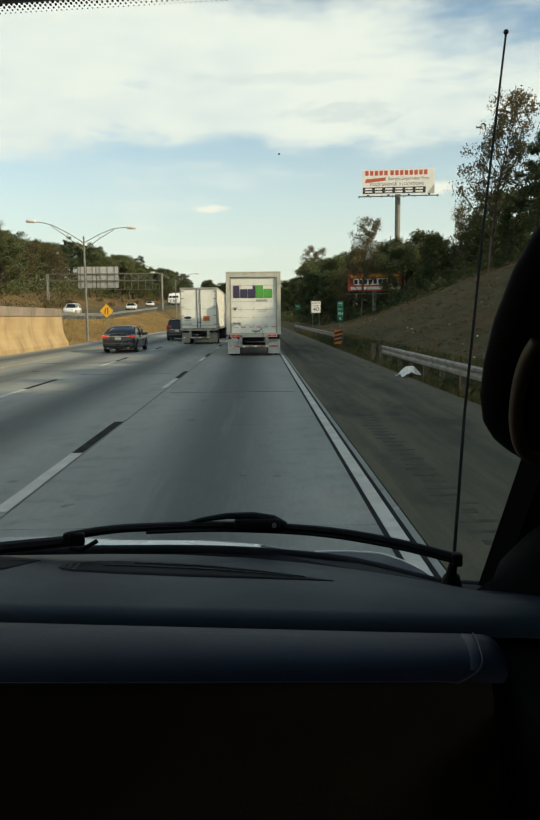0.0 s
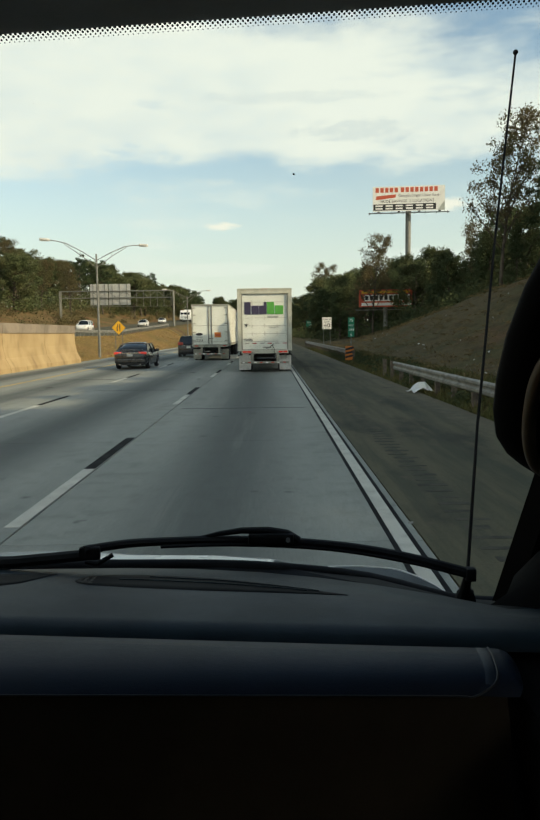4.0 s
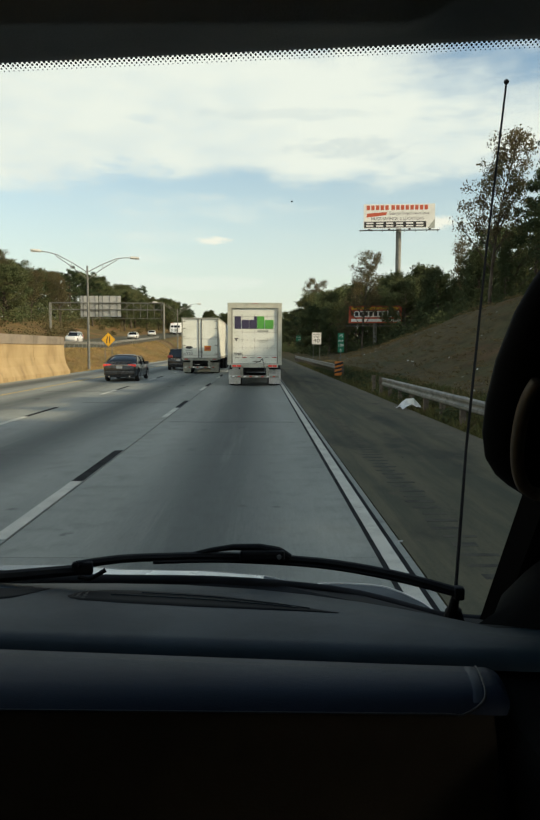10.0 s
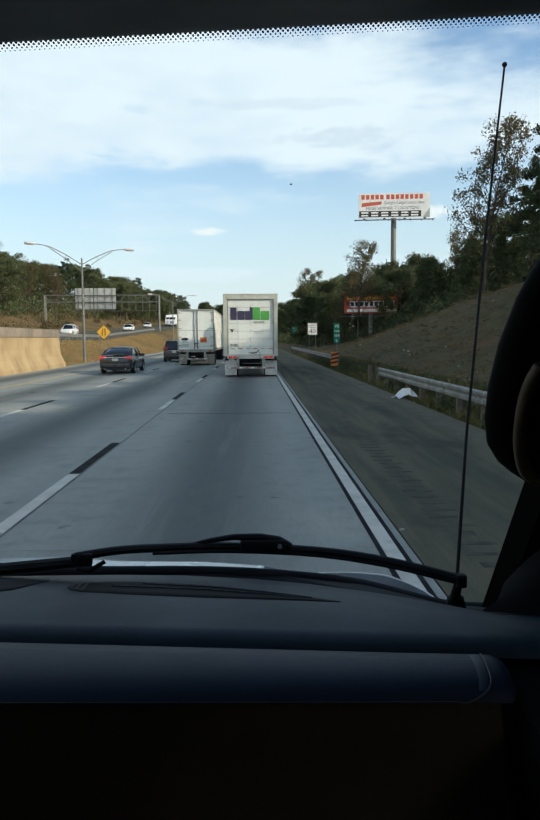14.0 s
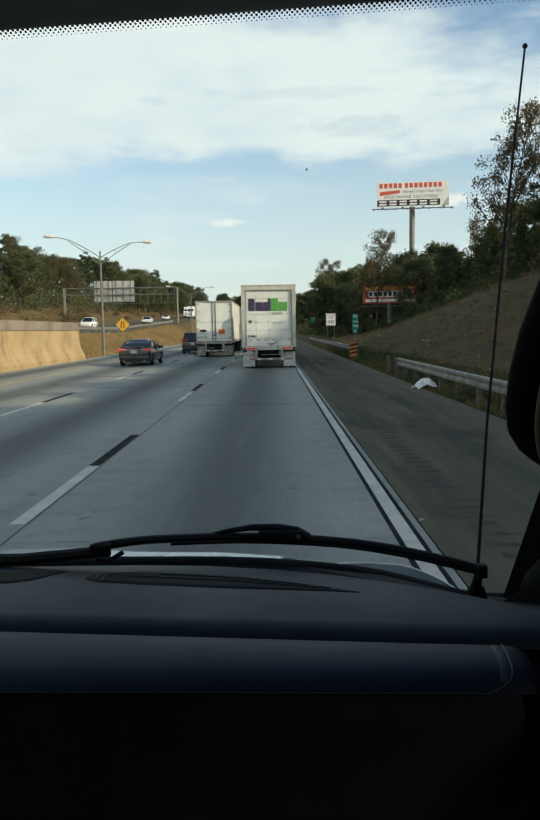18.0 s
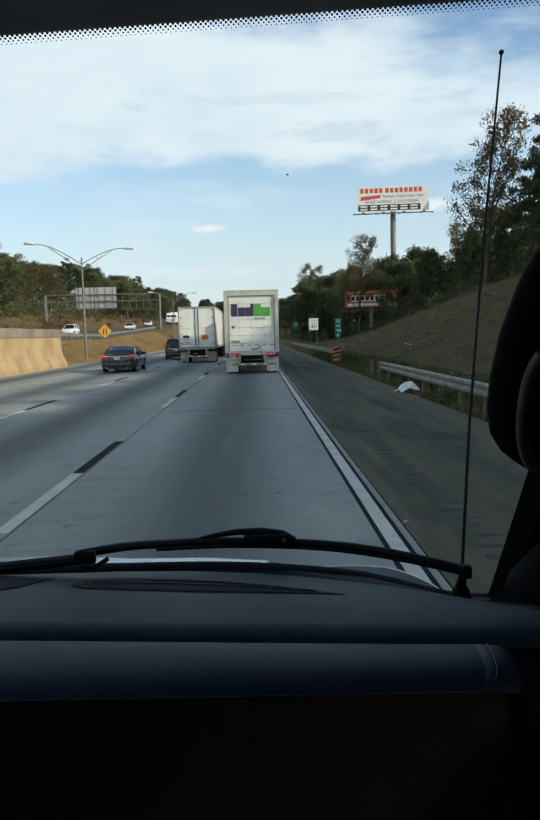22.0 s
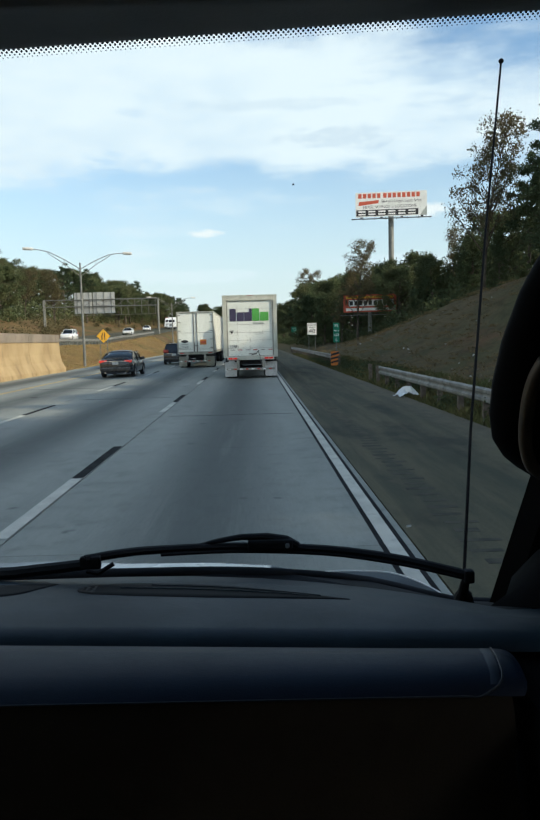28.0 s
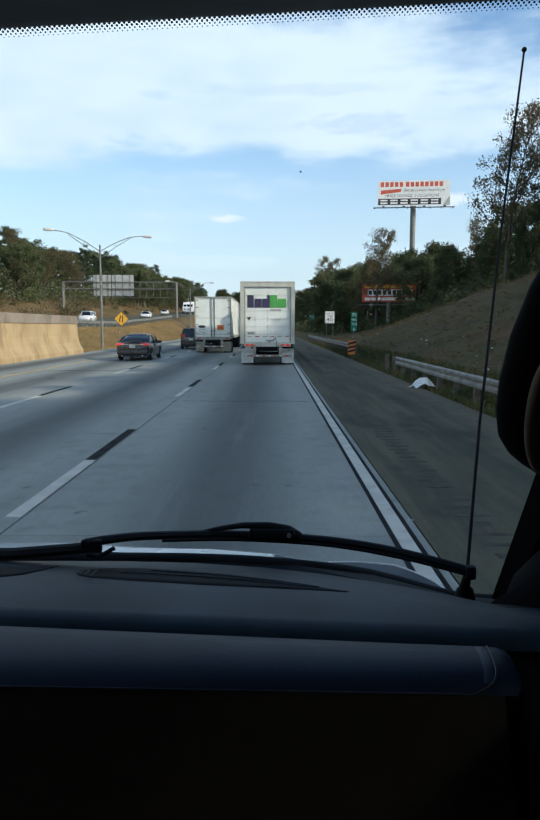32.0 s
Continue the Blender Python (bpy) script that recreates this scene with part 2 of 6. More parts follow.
def concrete_road():
    """Grooved concrete with a dark oil band along the middle of each lane, patches and cross streaks."""
    m = bpy.data.materials.new("worn road concrete")
    m.use_nodes = True
    q = Nodes(m.node_tree)
    geo = q.add("ShaderNodeNewGeometry").outputs["Position"]
    s = q.add("ShaderNodeSeparateXYZ")
    q.put(s.inputs[0], geo)
    big = q.noise(q.scaled(geo, (0.5, 0.08, 1)), 1.2, 5.0, 0.6)
    mid = q.noise(geo, 2.4, 6.0, 0.65)
    fin = q.noise(q.scaled(geo, (14.0, 0.6, 1)), 4.0, 5.0, 0.65)
    spot = q.smooth(q.noise(geo, 1.9, 3.0, 0.55), 0.66, 0.73)
    col = q.mix(q.smooth(big, 0.3, 0.7), rgb((0.286, 0.302, 0.272)), rgb((0.218, 0.232, 0.210)))
    col = q.mix(q.math("MULTIPLY", q.smooth(mid, 0.45, 0.75), 0.35), col, rgb((0.09, 0.092, 0.086)))
    # oil band: lanes are 3.7 m wide, first band 0.65 m to the left of the travelled line
    lane = q.math("PINGPONG", q.math("ADD", s.outputs[0], 0.62), 1.85)
    wob = q.math("ADD", lane, q.math("ADD", q.math("MULTIPLY", q.math("SUBTRACT", big, 0.5), 0.7), q.math("MULTIPLY", q.math("SUBTRACT", mid, 0.5), 0.35)))
    band = q.math("SUBTRACT", 1.0, q.smooth(wob, 0.05, 1.28))
    col = q.mix(q.math("MULTIPLY", band, 0.76), col, rgb((0.054, 0.064, 0.063)))
    col = q.mix(q.math("MULTIPLY", spot, 0.5), col, rgb((0.05, 0.05, 0.05)))
    # worn wheel tracks polished pale on either side of the band, and a fine sandy grain
    track = q.math("MULTIPLY", q.smooth(q.noise(q.scaled(geo, (1.3, 0.05, 1), (3, 6, 0)), 1.6, 4.0, 0.6), 0.52, 0.70), 0.18)
    col = q.mix(track, col, rgb((0.335, 0.345, 0.300)))
    grain = q.noise(geo, 26.0, 5.0, 0.7)
    g = q.math("ADD", 0.54, q.math("ADD", q.math("MULTIPLY", fin, 0.44), q.math("MULTIPLY", grain, 0.48)))
    gc = q.add("ShaderNodeCombineColor")
    for i in range(3):
        q.put(gc.inputs[i], g)
    col = q.mix(1.0, col, gc.outputs[0], "MULTIPLY")
    r = q.add("ShaderNodeObjectInfo").outputs["Random"]
    hs = q.add("ShaderNodeHueSaturation")
    q.put(hs.inputs["Value"], q.math("ADD", 0.93, q.math("MULTIPLY", r, 0.14)))
    q.put(hs.inputs["Color"], col)
    b = q.add("ShaderNodeBsdfPrincipled")
    q.put(b.inputs["Base Color"], hs.outputs[0])
    b.inputs["Roughness"].default_value = 0.80
    b.inputs["Specular IOR Level"].default_value = 0.18
    bn = q.add("ShaderNodeBump")
    bn.inputs["Strength"].default_value, bn.inputs["Distance"].default_value = 0.35, 0.006
    q.put(bn.inputs["Height"], fin)
    q.put(b.inputs["Normal"], bn.outputs[0])
    o = q.add("ShaderNodeOutputMaterial")
    q.put(o.inputs[0], b.outputs[0])
    return m


def ground_cover():
    """Dry grass on red clay: green strip by the shoulder, brown slope, red bare patches."""
    m = bpy.data.materials.new("dry grass and red clay")
    m.use_nodes = True
    q = Nodes(m.node_tree)
    geo = q.add("ShaderNodeNewGeometry").outputs["Position"]
    a = q.noise(geo, 0.11, 6.0, 0.62)
    b_ = q.noise(q.scaled(geo, (1, 0.5, 1), (5, 3, 0)), 0.35, 7.0, 0.65)
    c_ = q.noise(q.scaled(geo, (1, 0.6, 1.6)), 3.0, 7.0, 0.72)
    col = q.mix(q.smooth(a, 0.40, 0.62), rgb((0.165, 0.112, 0.052)), rgb((0.100, 0.085, 0.036)))
    col = q.mix(q.smooth(b_, 0.52, 0.66), col, rgb((0.150, 0.078, 0.042)))
    s = q.add("ShaderNodeSeparateXYZ")
    q.put(s.inputs[0], geo)
    brown = q.mix(q.smooth(a, 0.40, 0.62), rgb((0.112, 0.088, 0.045)), rgb((0.082, 0.078, 0.037)))
    brown = q.mix(q.smooth(b_, 0.54, 0.68), brown, rgb((0.124, 0.078, 0.042)))
    clod = q.noise(q.scaled(geo, (1.0, 0.45, 1.0), (2, 8, 0)), 1.3, 8.0, 0.7)
    brown = q.mix(q.math("MULTIPLY", q.smooth(clod, 0.46, 0.66), 0.7), brown, rgb((0.052, 0.043, 0.021)))
    brown = q.mix(q.math("MULTIPLY", q.smooth(clod, 0.44, 0.28), 0.6), brown, rgb((0.150, 0.118, 0.062)))
    col = q.mix(q.smooth(s.outputs[0], 3.0, 5.0), col, brown)
    g = q.math("ADD", 0.50, q.math("MULTIPLY", c_, 1.0))
    gc = q.add("ShaderNodeCombineColor")
    for i in range(3):
        q.put(gc.inputs[i], g)
    col = q.mix(1.0, col, gc.outputs[0], "MULTIPLY")
    b = q.add("ShaderNodeBsdfPrincipled")
    q.put(b.inputs["Base Color"], col)
    b.inputs["Roughness"].default_value = 0.95
    b.inputs["Specular IOR Level"].default_value = 0.1
    bn = q.add("ShaderNodeBump")
    bn.inputs["Strength"].default_value, bn.inputs["Distance"].default_value = 0.8, 0.12
    q.put(bn.inputs["Height"], c_)
    q.put(b.inputs["Normal"], bn.outputs[0])
    o = q.add("ShaderNodeOutputMaterial")
    q.put(o.inputs[0], b.outputs[0])
    return m


def shoulder_dirt():
    """Old asphalt under a film of sandy dirt: long streaks, dark damp patches, pale drifts."""
    m = bpy.data.materials.new("dirty shoulder asphalt")
    m.use_nodes = True
    q = Nodes(m.node_tree)
    geo = q.add("ShaderNodeNewGeometry").outputs["Position"]
    streak = q.noise(q.scaled(geo, (1.6, 0.10, 1)), 1.5, 6.0, 0.65)
    blot = q.noise(q.scaled(geo, (0.7, 0.30, 1), (4, 2, 0)), 0.9, 6.0, 0.62)
    grit = q.noise(geo, 34.0, 4.0, 0.7)
    rut = q.noise(q.scaled(geo, (1.0, 0.7, 1), (9, 1, 0)), 3.2, 5.0, 0.65)
    col = q.mix(q.smooth(streak, 0.36, 0.66), rgb((0.068, 0.072, 0.052)), rgb((0.114, 0.107, 0.070)))
    col = q.mix(q.math("MULTIPLY", q.smooth(blot, 0.52, 0.68), 0.75), col, rgb((0.040, 0.042, 0.036)))
    col = q.mix(q.math("MULTIPLY", q.smooth(rut, 0.55, 0.72), 0.5), col, rgb((0.122, 0.104, 0.076)))
    # sand washed on to the outer edge of the shoulder
    sx = q.add("ShaderNodeSeparateXYZ")
    q.put(sx.inputs[0], geo)
    sand = q.smooth(q.math("ADD", sx.outputs[0], q.math("MULTIPLY", q.math("SUBTRACT", rut, 0.5), 1.6)), 3.5, 4.7)
    col = q.mix(q.math("MULTIPLY", sand, 0.7), col, rgb((0.175, 0.150, 0.108)))
    g = q.math("ADD", 0.62, q.math("MULTIPLY", grit, 0.76))
    gc = q.add("ShaderNodeCombineColor")
    for i in range(3):
        q.put(gc.inputs[i], g)
    col = q.mix(1.0, col, gc.outputs[0], "MULTIPLY")
    b = q.add("ShaderNodeBsdfPrincipled")
    q.put(b.inputs["Base Color"], col)
    b.inputs["Roughness"].default_value = 0.92
    b.inputs["Specular IOR Level"].default_value = 0.12
    bn = q.add("ShaderNodeBump")
    bn.inputs["Strength"].default_value, bn.inputs["Distance"].default_value = 0.6, 0.01
    q.put(bn.inputs["Height"], grit)
    q.put(b.inputs["Normal"], bn.outputs[0])
    o = q.add("ShaderNodeOutputMaterial")
    q.put(o.inputs[0], b.outputs[0])
    return m


M_ROAD = concrete_road()
M_GROUND = ground_cover()
M_BASE = material("dark joint filler", (0.035, 0.035, 0.033), 0.9)
M_SHOULDER = shoulder_dirt()
M_RUMBLE = material("rumble groove asphalt", (0.084, 0.081, 0.066), 0.95, vary=0.35, scale=5, fine_scale=30, spec=0.1, second=(0.052, 0.052, 0.045))
M_WHITE = material("worn white road paint", (0.54, 0.54, 0.48), 0.8, vary=0.14, scale=1.6, fine_scale=40, second=(0.42, 0.418, 0.372), stain=0.40, spec=0.2)
M_TAR = material("old road tar", (0.040, 0.042, 0.042), 0.75, vary=0.3, scale=5, fine_scale=40, spec=0.2)
M_YELLOW = material("worn yellow road paint", (0.55, 0.40, 0.10), 0.7, vary=0.2, scale=1.2)
M_BLACK = material("black contrast paint", (0.019, 0.021, 0.023), 0.9, vary=0.25, scale=2, spec=0.1)
M_WALL = material("stained barrier concrete", (0.43, 0.325, 0.170), 0.9, vary=0.14, scale=0.5, fine_scale=20, bump=0.3, second=(0.31, 0.225, 0.110), stain=0.8)
M_CAP = material("grey parapet concrete", (0.27, 0.23, 0.18), 0.9, vary=0.15, scale=0.6, fine_scale=20, stain=0.5)
M_STEEL = material("dull galvanised steel", (0.21, 0.215, 0.20), 0.66, 0.4, vary=0.15, scale=3, stain=0.3)
M_WOOD = material("weathered wooden post", (0.16, 0.13, 0.10), 0.9, vary=0.25, scale=6)
M_TRAILER = material("dirty white trailer paint", (0.78, 0.80, 0.74), 0.45, vary=0.06, scale=0.7, fine_scale=14, second=(0.67, 0.69, 0.62), stain=0.16)
M_POST = material("dirty cream rear frame", (0.55, 0.55, 0.47), 0.5, vary=0.12, scale=1.6, fine_scale=16, second=(0.42, 0.42, 0.35), stain=0.35)
M_FRAME = material("grimy aluminium frame", (0.36, 0.36, 0.31), 0.5, 0.25, vary=0.15, scale=2.0, stain=0.35)
M_HINGE = material("pale painted hinge", (0.56, 0.56, 0.50), 0.5)
M_RAIL = material("weathered rail steel", (0.27, 0.27, 0.245), 0.6, 0.3, vary=0.2, scale=3, stain=0.4)
M_SEAM = material("dark door seam", (0.34, 0.34, 0.30), 0.6)
M_LOCK = material("rusty lock bar", (0.11, 0.105, 0.095), 0.6, 0.3, vary=0.2, scale=5)
M_CHASSIS = material("greasy black chassis", (0.020, 0.020, 0.021), 0.7, vary=0.3, scale=4)
M_TYRE = material("road-worn tyre rubber", (0.022, 0.022, 0.022), 0.85, vary=0.25, scale=8)
M_RIM = material("brushed wheel metal", (0.45, 0.45, 0.46), 0.35, 0.9, vary=0.1, scale=8)
M_FLAP = material("white mud flap", (0.72, 0.72, 0.70), 0.6, vary=0.12, scale=3, stain=0.4)
M_RED = glow("lit red tail lamp", (0.62, 0.045, 0.03), 0.30)
M_REDDULL = material("red reflective tape", (0.45, 0.06, 0.04), 0.4)
M_ORANGE = material("orange placard", (0.62, 0.22, 0.03), 0.5)
M_PURPLE = material("purple vinyl marking", (0.045, 0.036, 0.082), 0.5, vary=0.05)
M_GREENMARK = material("green vinyl marking", (0.10, 0.36, 0.06), 0.5, vary=0.05)
M_GREYMARK = material("grey vinyl marking", (0.38, 0.40, 0.36), 0.6, vary=0.05)
M_INK = material("black sign lettering", (0.02, 0.02, 0.022), 0.6, vary=0.05)
M_SIGNWHITE = material("white sign sheeting", (0.78, 0.78, 0.75), 0.5, vary=0.05, scale=1)
M_SIGNYELLOW = material("yellow warning sheeting", (0.78, 0.42, 0.02), 0.5, vary=0.05, scale=1)
M_SIGNORANGE = material("orange hazard sheeting", (0.72, 0.22, 0.03), 0.5, vary=0.06, scale=1)
M_SIGNGREEN = material("green guide sheeting", (0.015, 0.20, 0.11), 0.5, vary=0.06, scale=1)
M_SIGNBACK = material("bare aluminium sign back", (0.50, 0.50, 0.47), 0.5, 0.3, vary=0.08, scale=1)
M_BOARDRED = material("faded red billboard print", (0.52, 0.10, 0.05), 0.7, vary=0.08)
M_GREYPAINT = material("dark grey car paint", (0.050, 0.050, 0.052), 0.28, 0.5, vary=0.04, coat=0.6)
M_BLACKPAINT = material("black car paint", (0.020, 0.022, 0.026), 0.25, 0.3, vary=0.04, coat=0.6)
M_WHITEPAINT = material("white car paint", (0.72, 0.72, 0.72), 0.3, vary=0.03, coat=0.6)
M_CARGLASS = material("tinted car glass", (0.010, 0.013, 0.015), 0.06, vary=0.02, spec=0.8)
M_PLATE = material("licence plate", (0.60, 0.60, 0.58), 0.5)
M_CHROME = material("chrome trim", (0.75, 0.75, 0.76), 0.12, 1.0, vary=0.02)
M_DASH = material("blue-black grained dashboard vinyl", (0.0100, 0.0230, 0.0340), 0.50, vary=0.16, scale=7, fine_scale=520, bump=0.14, spec=0.29, stain=0.25)
M_PAD = material("dark blue-black padded vinyl", (0.0030, 0.0095, 0.0250), 0.50, vary=0.12, scale=6, fine_scale=520, bump=0.14, spec=0.25, stain=0.25)
M_DASHFRONT = material("dark brown-grey dash panel", (0.0300, 0.0240, 0.0170), 0.7, vary=0.15, scale=4, fine_scale=420, bump=0.1, spec=0.08)
M_VENT = material("matt black vent plastic", (0.004, 0.004, 0.004), 0.8, vary=0.2, spec=0.2)
M_VENTLIT = material("vent plastic with sunlit brown", (0.020, 0.015, 0.009), 0.6, vary=0.2)
M_RIMLIT = material("handle rim with sunlit tan", (0.075, 0.053, 0.030), 0.55, vary=0.2, scale=20, fine_scale=300)
M_TRIM = material("charcoal cabin trim", (0.0048, 0.0049, 0.0050), 0.85, vary=0.12, scale=4, spec=0.04, fine_scale=400, bump=0.1)
M_LINER = material("grey headliner trim", (0.46, 0.46, 0.43), 0.9, vary=0.10, scale=4, fine_scale=350, bump=0.15)
M_RUBBER = material("black weather rubber", (0.008, 0.009, 0.011), 0.72, vary=0.2, scale=12, fine_scale=200, spec=0.22)
M_GREYPANEL = material("grey panel plastic", (0.085, 0.098, 0.105), 0.65, vary=0.15, scale=9, fine_scale=200, spec=0.25)
M_HOOD = material("white bonnet paint", (0.42, 0.44, 0.46), 0.25, vary=0.03, coat=0.5)
M_FRIT = material("black ceramic frit", (0.012, 0.012, 0.013), 0.6)
M_DIRT = material("dried insect smear", (0.06, 0.055, 0.045), 0.9)
M_GLASS = clear_glass("windscreen glass", 0.018)


def smear():
    m = bpy.data.materials.new("pale dried smear")
    m.use_nodes = True
    q = Nodes(m.node_tree)
    tl = q.add("ShaderNodeBsdfTranslucent")
    tl.inputs[0].default_value = rgb((0.8, 0.8, 0.75))
    tr = q.add("ShaderNodeBsdfTransparent")
    mx = q.add("ShaderNodeMixShader")
    mx.inputs[0].default_value = 0.35
    q.put(mx.inputs[1], tr.outputs[0])
    q.put(mx.inputs[2], tl.outputs[0])
    o = q.add("ShaderNodeOutputMaterial")
    q.put(o.inputs[0], mx.outputs[0])
    return m


M_SMEAR = smear()
M_BARK = material("grey-brown bark", (0.105, 0.085, 0.065), 0.95, vary=0.3, scale=1.5, fine_scale=12, bump=0.5)
M_LEAF = {
    "oak": material("dull green autumn leaves", (0.098, 0.122, 0.058), 0.7, vary=0.15, scale=0.25, fine_scale=2, second=(0.128, 0.128, 0.062), random_by="island", spec=0.06, sheer=0.35),
    "dark": material("dark evergreen leaves", (0.062, 0.084, 0.042), 0.7, vary=0.15, scale=0.25, fine_scale=2, second=(0.090, 0.098, 0.046), random_by="island", spec=0.06, sheer=0.30),
    "pine": material("pine needles", (0.070, 0.096, 0.050), 0.7, vary=0.15, scale=0.3, fine_scale=2, random_by="island", spec=0.06, sheer=0.30),
    "brown": material("russet autumn leaves", (0.132, 0.108, 0.056), 0.7, vary=0.15, scale=0.3, fine_scale=2, second=(0.104, 0.106, 0.052), random_by="island", spec=0.06, sheer=0.40),
}
M_STRAW = material("dry straw grass", (0.36, 0.26, 0.11), 0.85, vary=0.2, scale=0.25, fine_scale=3, second=(0.28, 0.21, 0.085), random_by="island", spec=0.1)
M_DEADGRASS = material("dead brown grass", (0.185, 0.140, 0.074), 0.85, vary=0.08, scale=0.25, fine_scale=3, second=(0.150, 0.122, 0.060), spec=0.1)
M_GLOSSBLACK = material("satin black moulding", (0.012, 0.015, 0.020), 0.45, vary=0.08, scale=8, spec=0.45)
# lighter pad tone, stands in for a highlight
M_PADGLINT = material("dash vinyl with painted highlight", (0.0065, 0.0130, 0.0260), 0.46, vary=0.2, scale=30, fine_scale=500)
M_GRASS = material("roadside grass blades", (0.085, 0.095, 0.035), 0.8, vary=0.2, scale=0.4, fine_scale=3, second=(0.14, 0.12, 0.05), random_by="island", spec=0.1)

# ---- building helpers ----


def part(name, bm, mat, parent=None, label="", smooth=False):
    me = bpy.data.meshes.new(name)
    bmesh.ops.recalc_face_normals(bm, faces=bm.faces)
    bm.to_mesh(me)
    bm.free()
    me.materials.append(mat)
    if smooth:
        for p in me.polygons:
            p.use_smooth = True
    ob = new(name, me)
    ob.parent = parent
    if label:
        ob["label"] = label
    return ob


def raw(name, verts, faces, mat, parent=None, label=""):
    me = bpy.data.meshes.new(name)
    me.from_pydata(verts, [], faces)
    me.materials.append(mat)
    ob = new(name, me)
    ob.parent = parent
    if label:
        ob["label"] = label
    return ob


def thing(name, at, label, category, group="", kind="", turn=0.0):
    e = new(name)
    e.empty_display_size = 0.2
    e.matrix_basis = pose(*at, 0, 0, turn)
    return tagged(e, label, category, group, kind)


def box(bm, x0, x1, y0, y1, z0, z1, bevel=0.0):
    m = Matrix.LocRotScale(((x0 + x1) / 2, (y0 + y1) / 2, (z0 + z1) / 2), None, (abs(x1 - x0), abs(y1 - y0), abs(z1 - z0)))
    r = bmesh.ops.create_cube(bm, size=1.0, matrix=m)
    if bevel:
        es = list({e for v in r["verts"] for e in v.link_edges})
        bmesh.ops.bevel(bm, geom=es, offset=bevel, segments=2, affect="EDGES", profile=0.6)
    return bm


def boxed(x0, x1, y0, y1, z0, z1, bevel=0.0):
    return box(bmesh.new(), x0, x1, y0, y1, z0, z1, bevel)


def prism(bm, poly, axis, a, b, bevel=0.0):
    """Extrudes a polygon of two coordinates along an axis from a to b."""
    def at(p, t):
        return {"x": (t, p[0], p[1]), "y": (p[0], t, p[1]), "z": (p[0], p[1], t)}[axis]
    lo = [bm.verts.new(at(p, a)) for p in poly]
    hi = [bm.verts.new(at(p, b)) for p in poly]
    n = len(poly)
    fs = [bm.faces.new(lo), bm.faces.new(hi[::-1])]
    for i in range(n):
        fs.append(bm.faces.new((lo[i], lo[(i + 1) % n], hi[(i + 1) % n], hi[i])))
    if bevel:
        es = list({e for f in fs[:2] for e in f.edges})
        bmesh.ops.bevel(bm, geom=es, offset=bevel, segments=3, affect="EDGES", profile=0.5)
    return bm


def tube(bm, pts, radius, n=8):
    """A round bar along points; radius may be one number or one a point."""
    pts = [Vector(p) for p in pts]
    rs = radius if isinstance(radius, (list, tuple)) else [radius] * len(pts)
    rings = []
    for i, p in enumerate(pts):
        d = (pts[min(i + 1, len(pts) - 1)] - pts[max(i - 1, 0)]).normalized()
        u = d.orthogonal().normalized() if i == 0 else (rings[-1][1] - d * rings[-1][1].dot(d)).normalized()
        w = d.cross(u)
        rings.append(([bm.verts.new(p + (u * math.cos(6.2832 * j / n) + w * math.sin(6.2832 * j / n)) * rs[i]) for j in range(n)], u))
    for (a, _), (b, _) in zip(rings, rings[1:]):
        for j in range(n):
            bm.faces.new((a[j], a[(j + 1) % n], b[(j + 1) % n], b[j]))
    bm.faces.new(rings[0][0][::-1])
    bm.faces.new(rings[-1][0])
    return bm


def loft(bm, rows, close=False):
    vs = [[bm.verts.new(p) for p in r] for r in rows]
    for a, b in zip(vs, vs[1:]):
        n = len(a)
        for j in range(n if close else n - 1):
            bm.faces.new((a[j], a[(j + 1) % n], b[(j + 1) % n], b[j]))
    if close:
        bm.faces.new(vs[0][::-1])
        bm.faces.new(vs[-1])
    return bm


def flowing(pts, n=4):
    """More points along a smooth curve through the given ones."""
    pts = [Vector(p) for p in pts]
    res = []
    for i in range(len(pts) - 1):
        p0, p1, p2, p3 = pts[max(i - 1, 0)], pts[i], pts[i + 1], pts[min(i + 2, len(pts) - 1)]
        for j in range(n):
            t = j / n
            res.append(0.5 * ((2 * p1) + (p2 - p0) * t + (2 * p0 - 5 * p1 + 4 * p2 - p3) * t * t + (3 * p1 - p0 - 3 * p2 + p3) * t ** 3))
    return res + [pts[-1]]


def lettering(name, text, size, at, mat, parent, width=0.0, turn=(90, 0, 0)):
    """Raised lettering in the built-in font, centred at a place, facing -y."""
    cu = bpy.data.curves.new(name, "FONT")
    cu.body, cu.size, cu.extrude = text, size, 0.004
    cu.align_x, cu.align_y = "CENTER", "CENTER"
    tmp = new(name + "_curve", cu)
    bpy.context.view_layer.update()
    dep = bpy.context.evaluated_depsgraph_get()
    me = bpy.data.meshes.new_from_object(tmp.evaluated_get(dep))
    bpy.data.objects.remove(tmp)
    bpy.data.curves.remove(cu)
    me.materials.clear()
    me.materials.append(mat)
    xs = [v.co.x for v in me.vertices]
    if width and xs:
        f = width / (max(xs) - min(xs))
        for v in me.vertices:
            v.co.x *= f
    ob = new(name, me)
    ob.parent = parent
    ob.matrix_basis = pose(*at, *turn)
    return ob

# ---- ground, road and walls ----
LINE_R, DASH_1, DASH_2, LINE_L = 1.18, -2.50, -6.20, -9.90
EDGE_R, EDGE_L = 4.6, -13.5


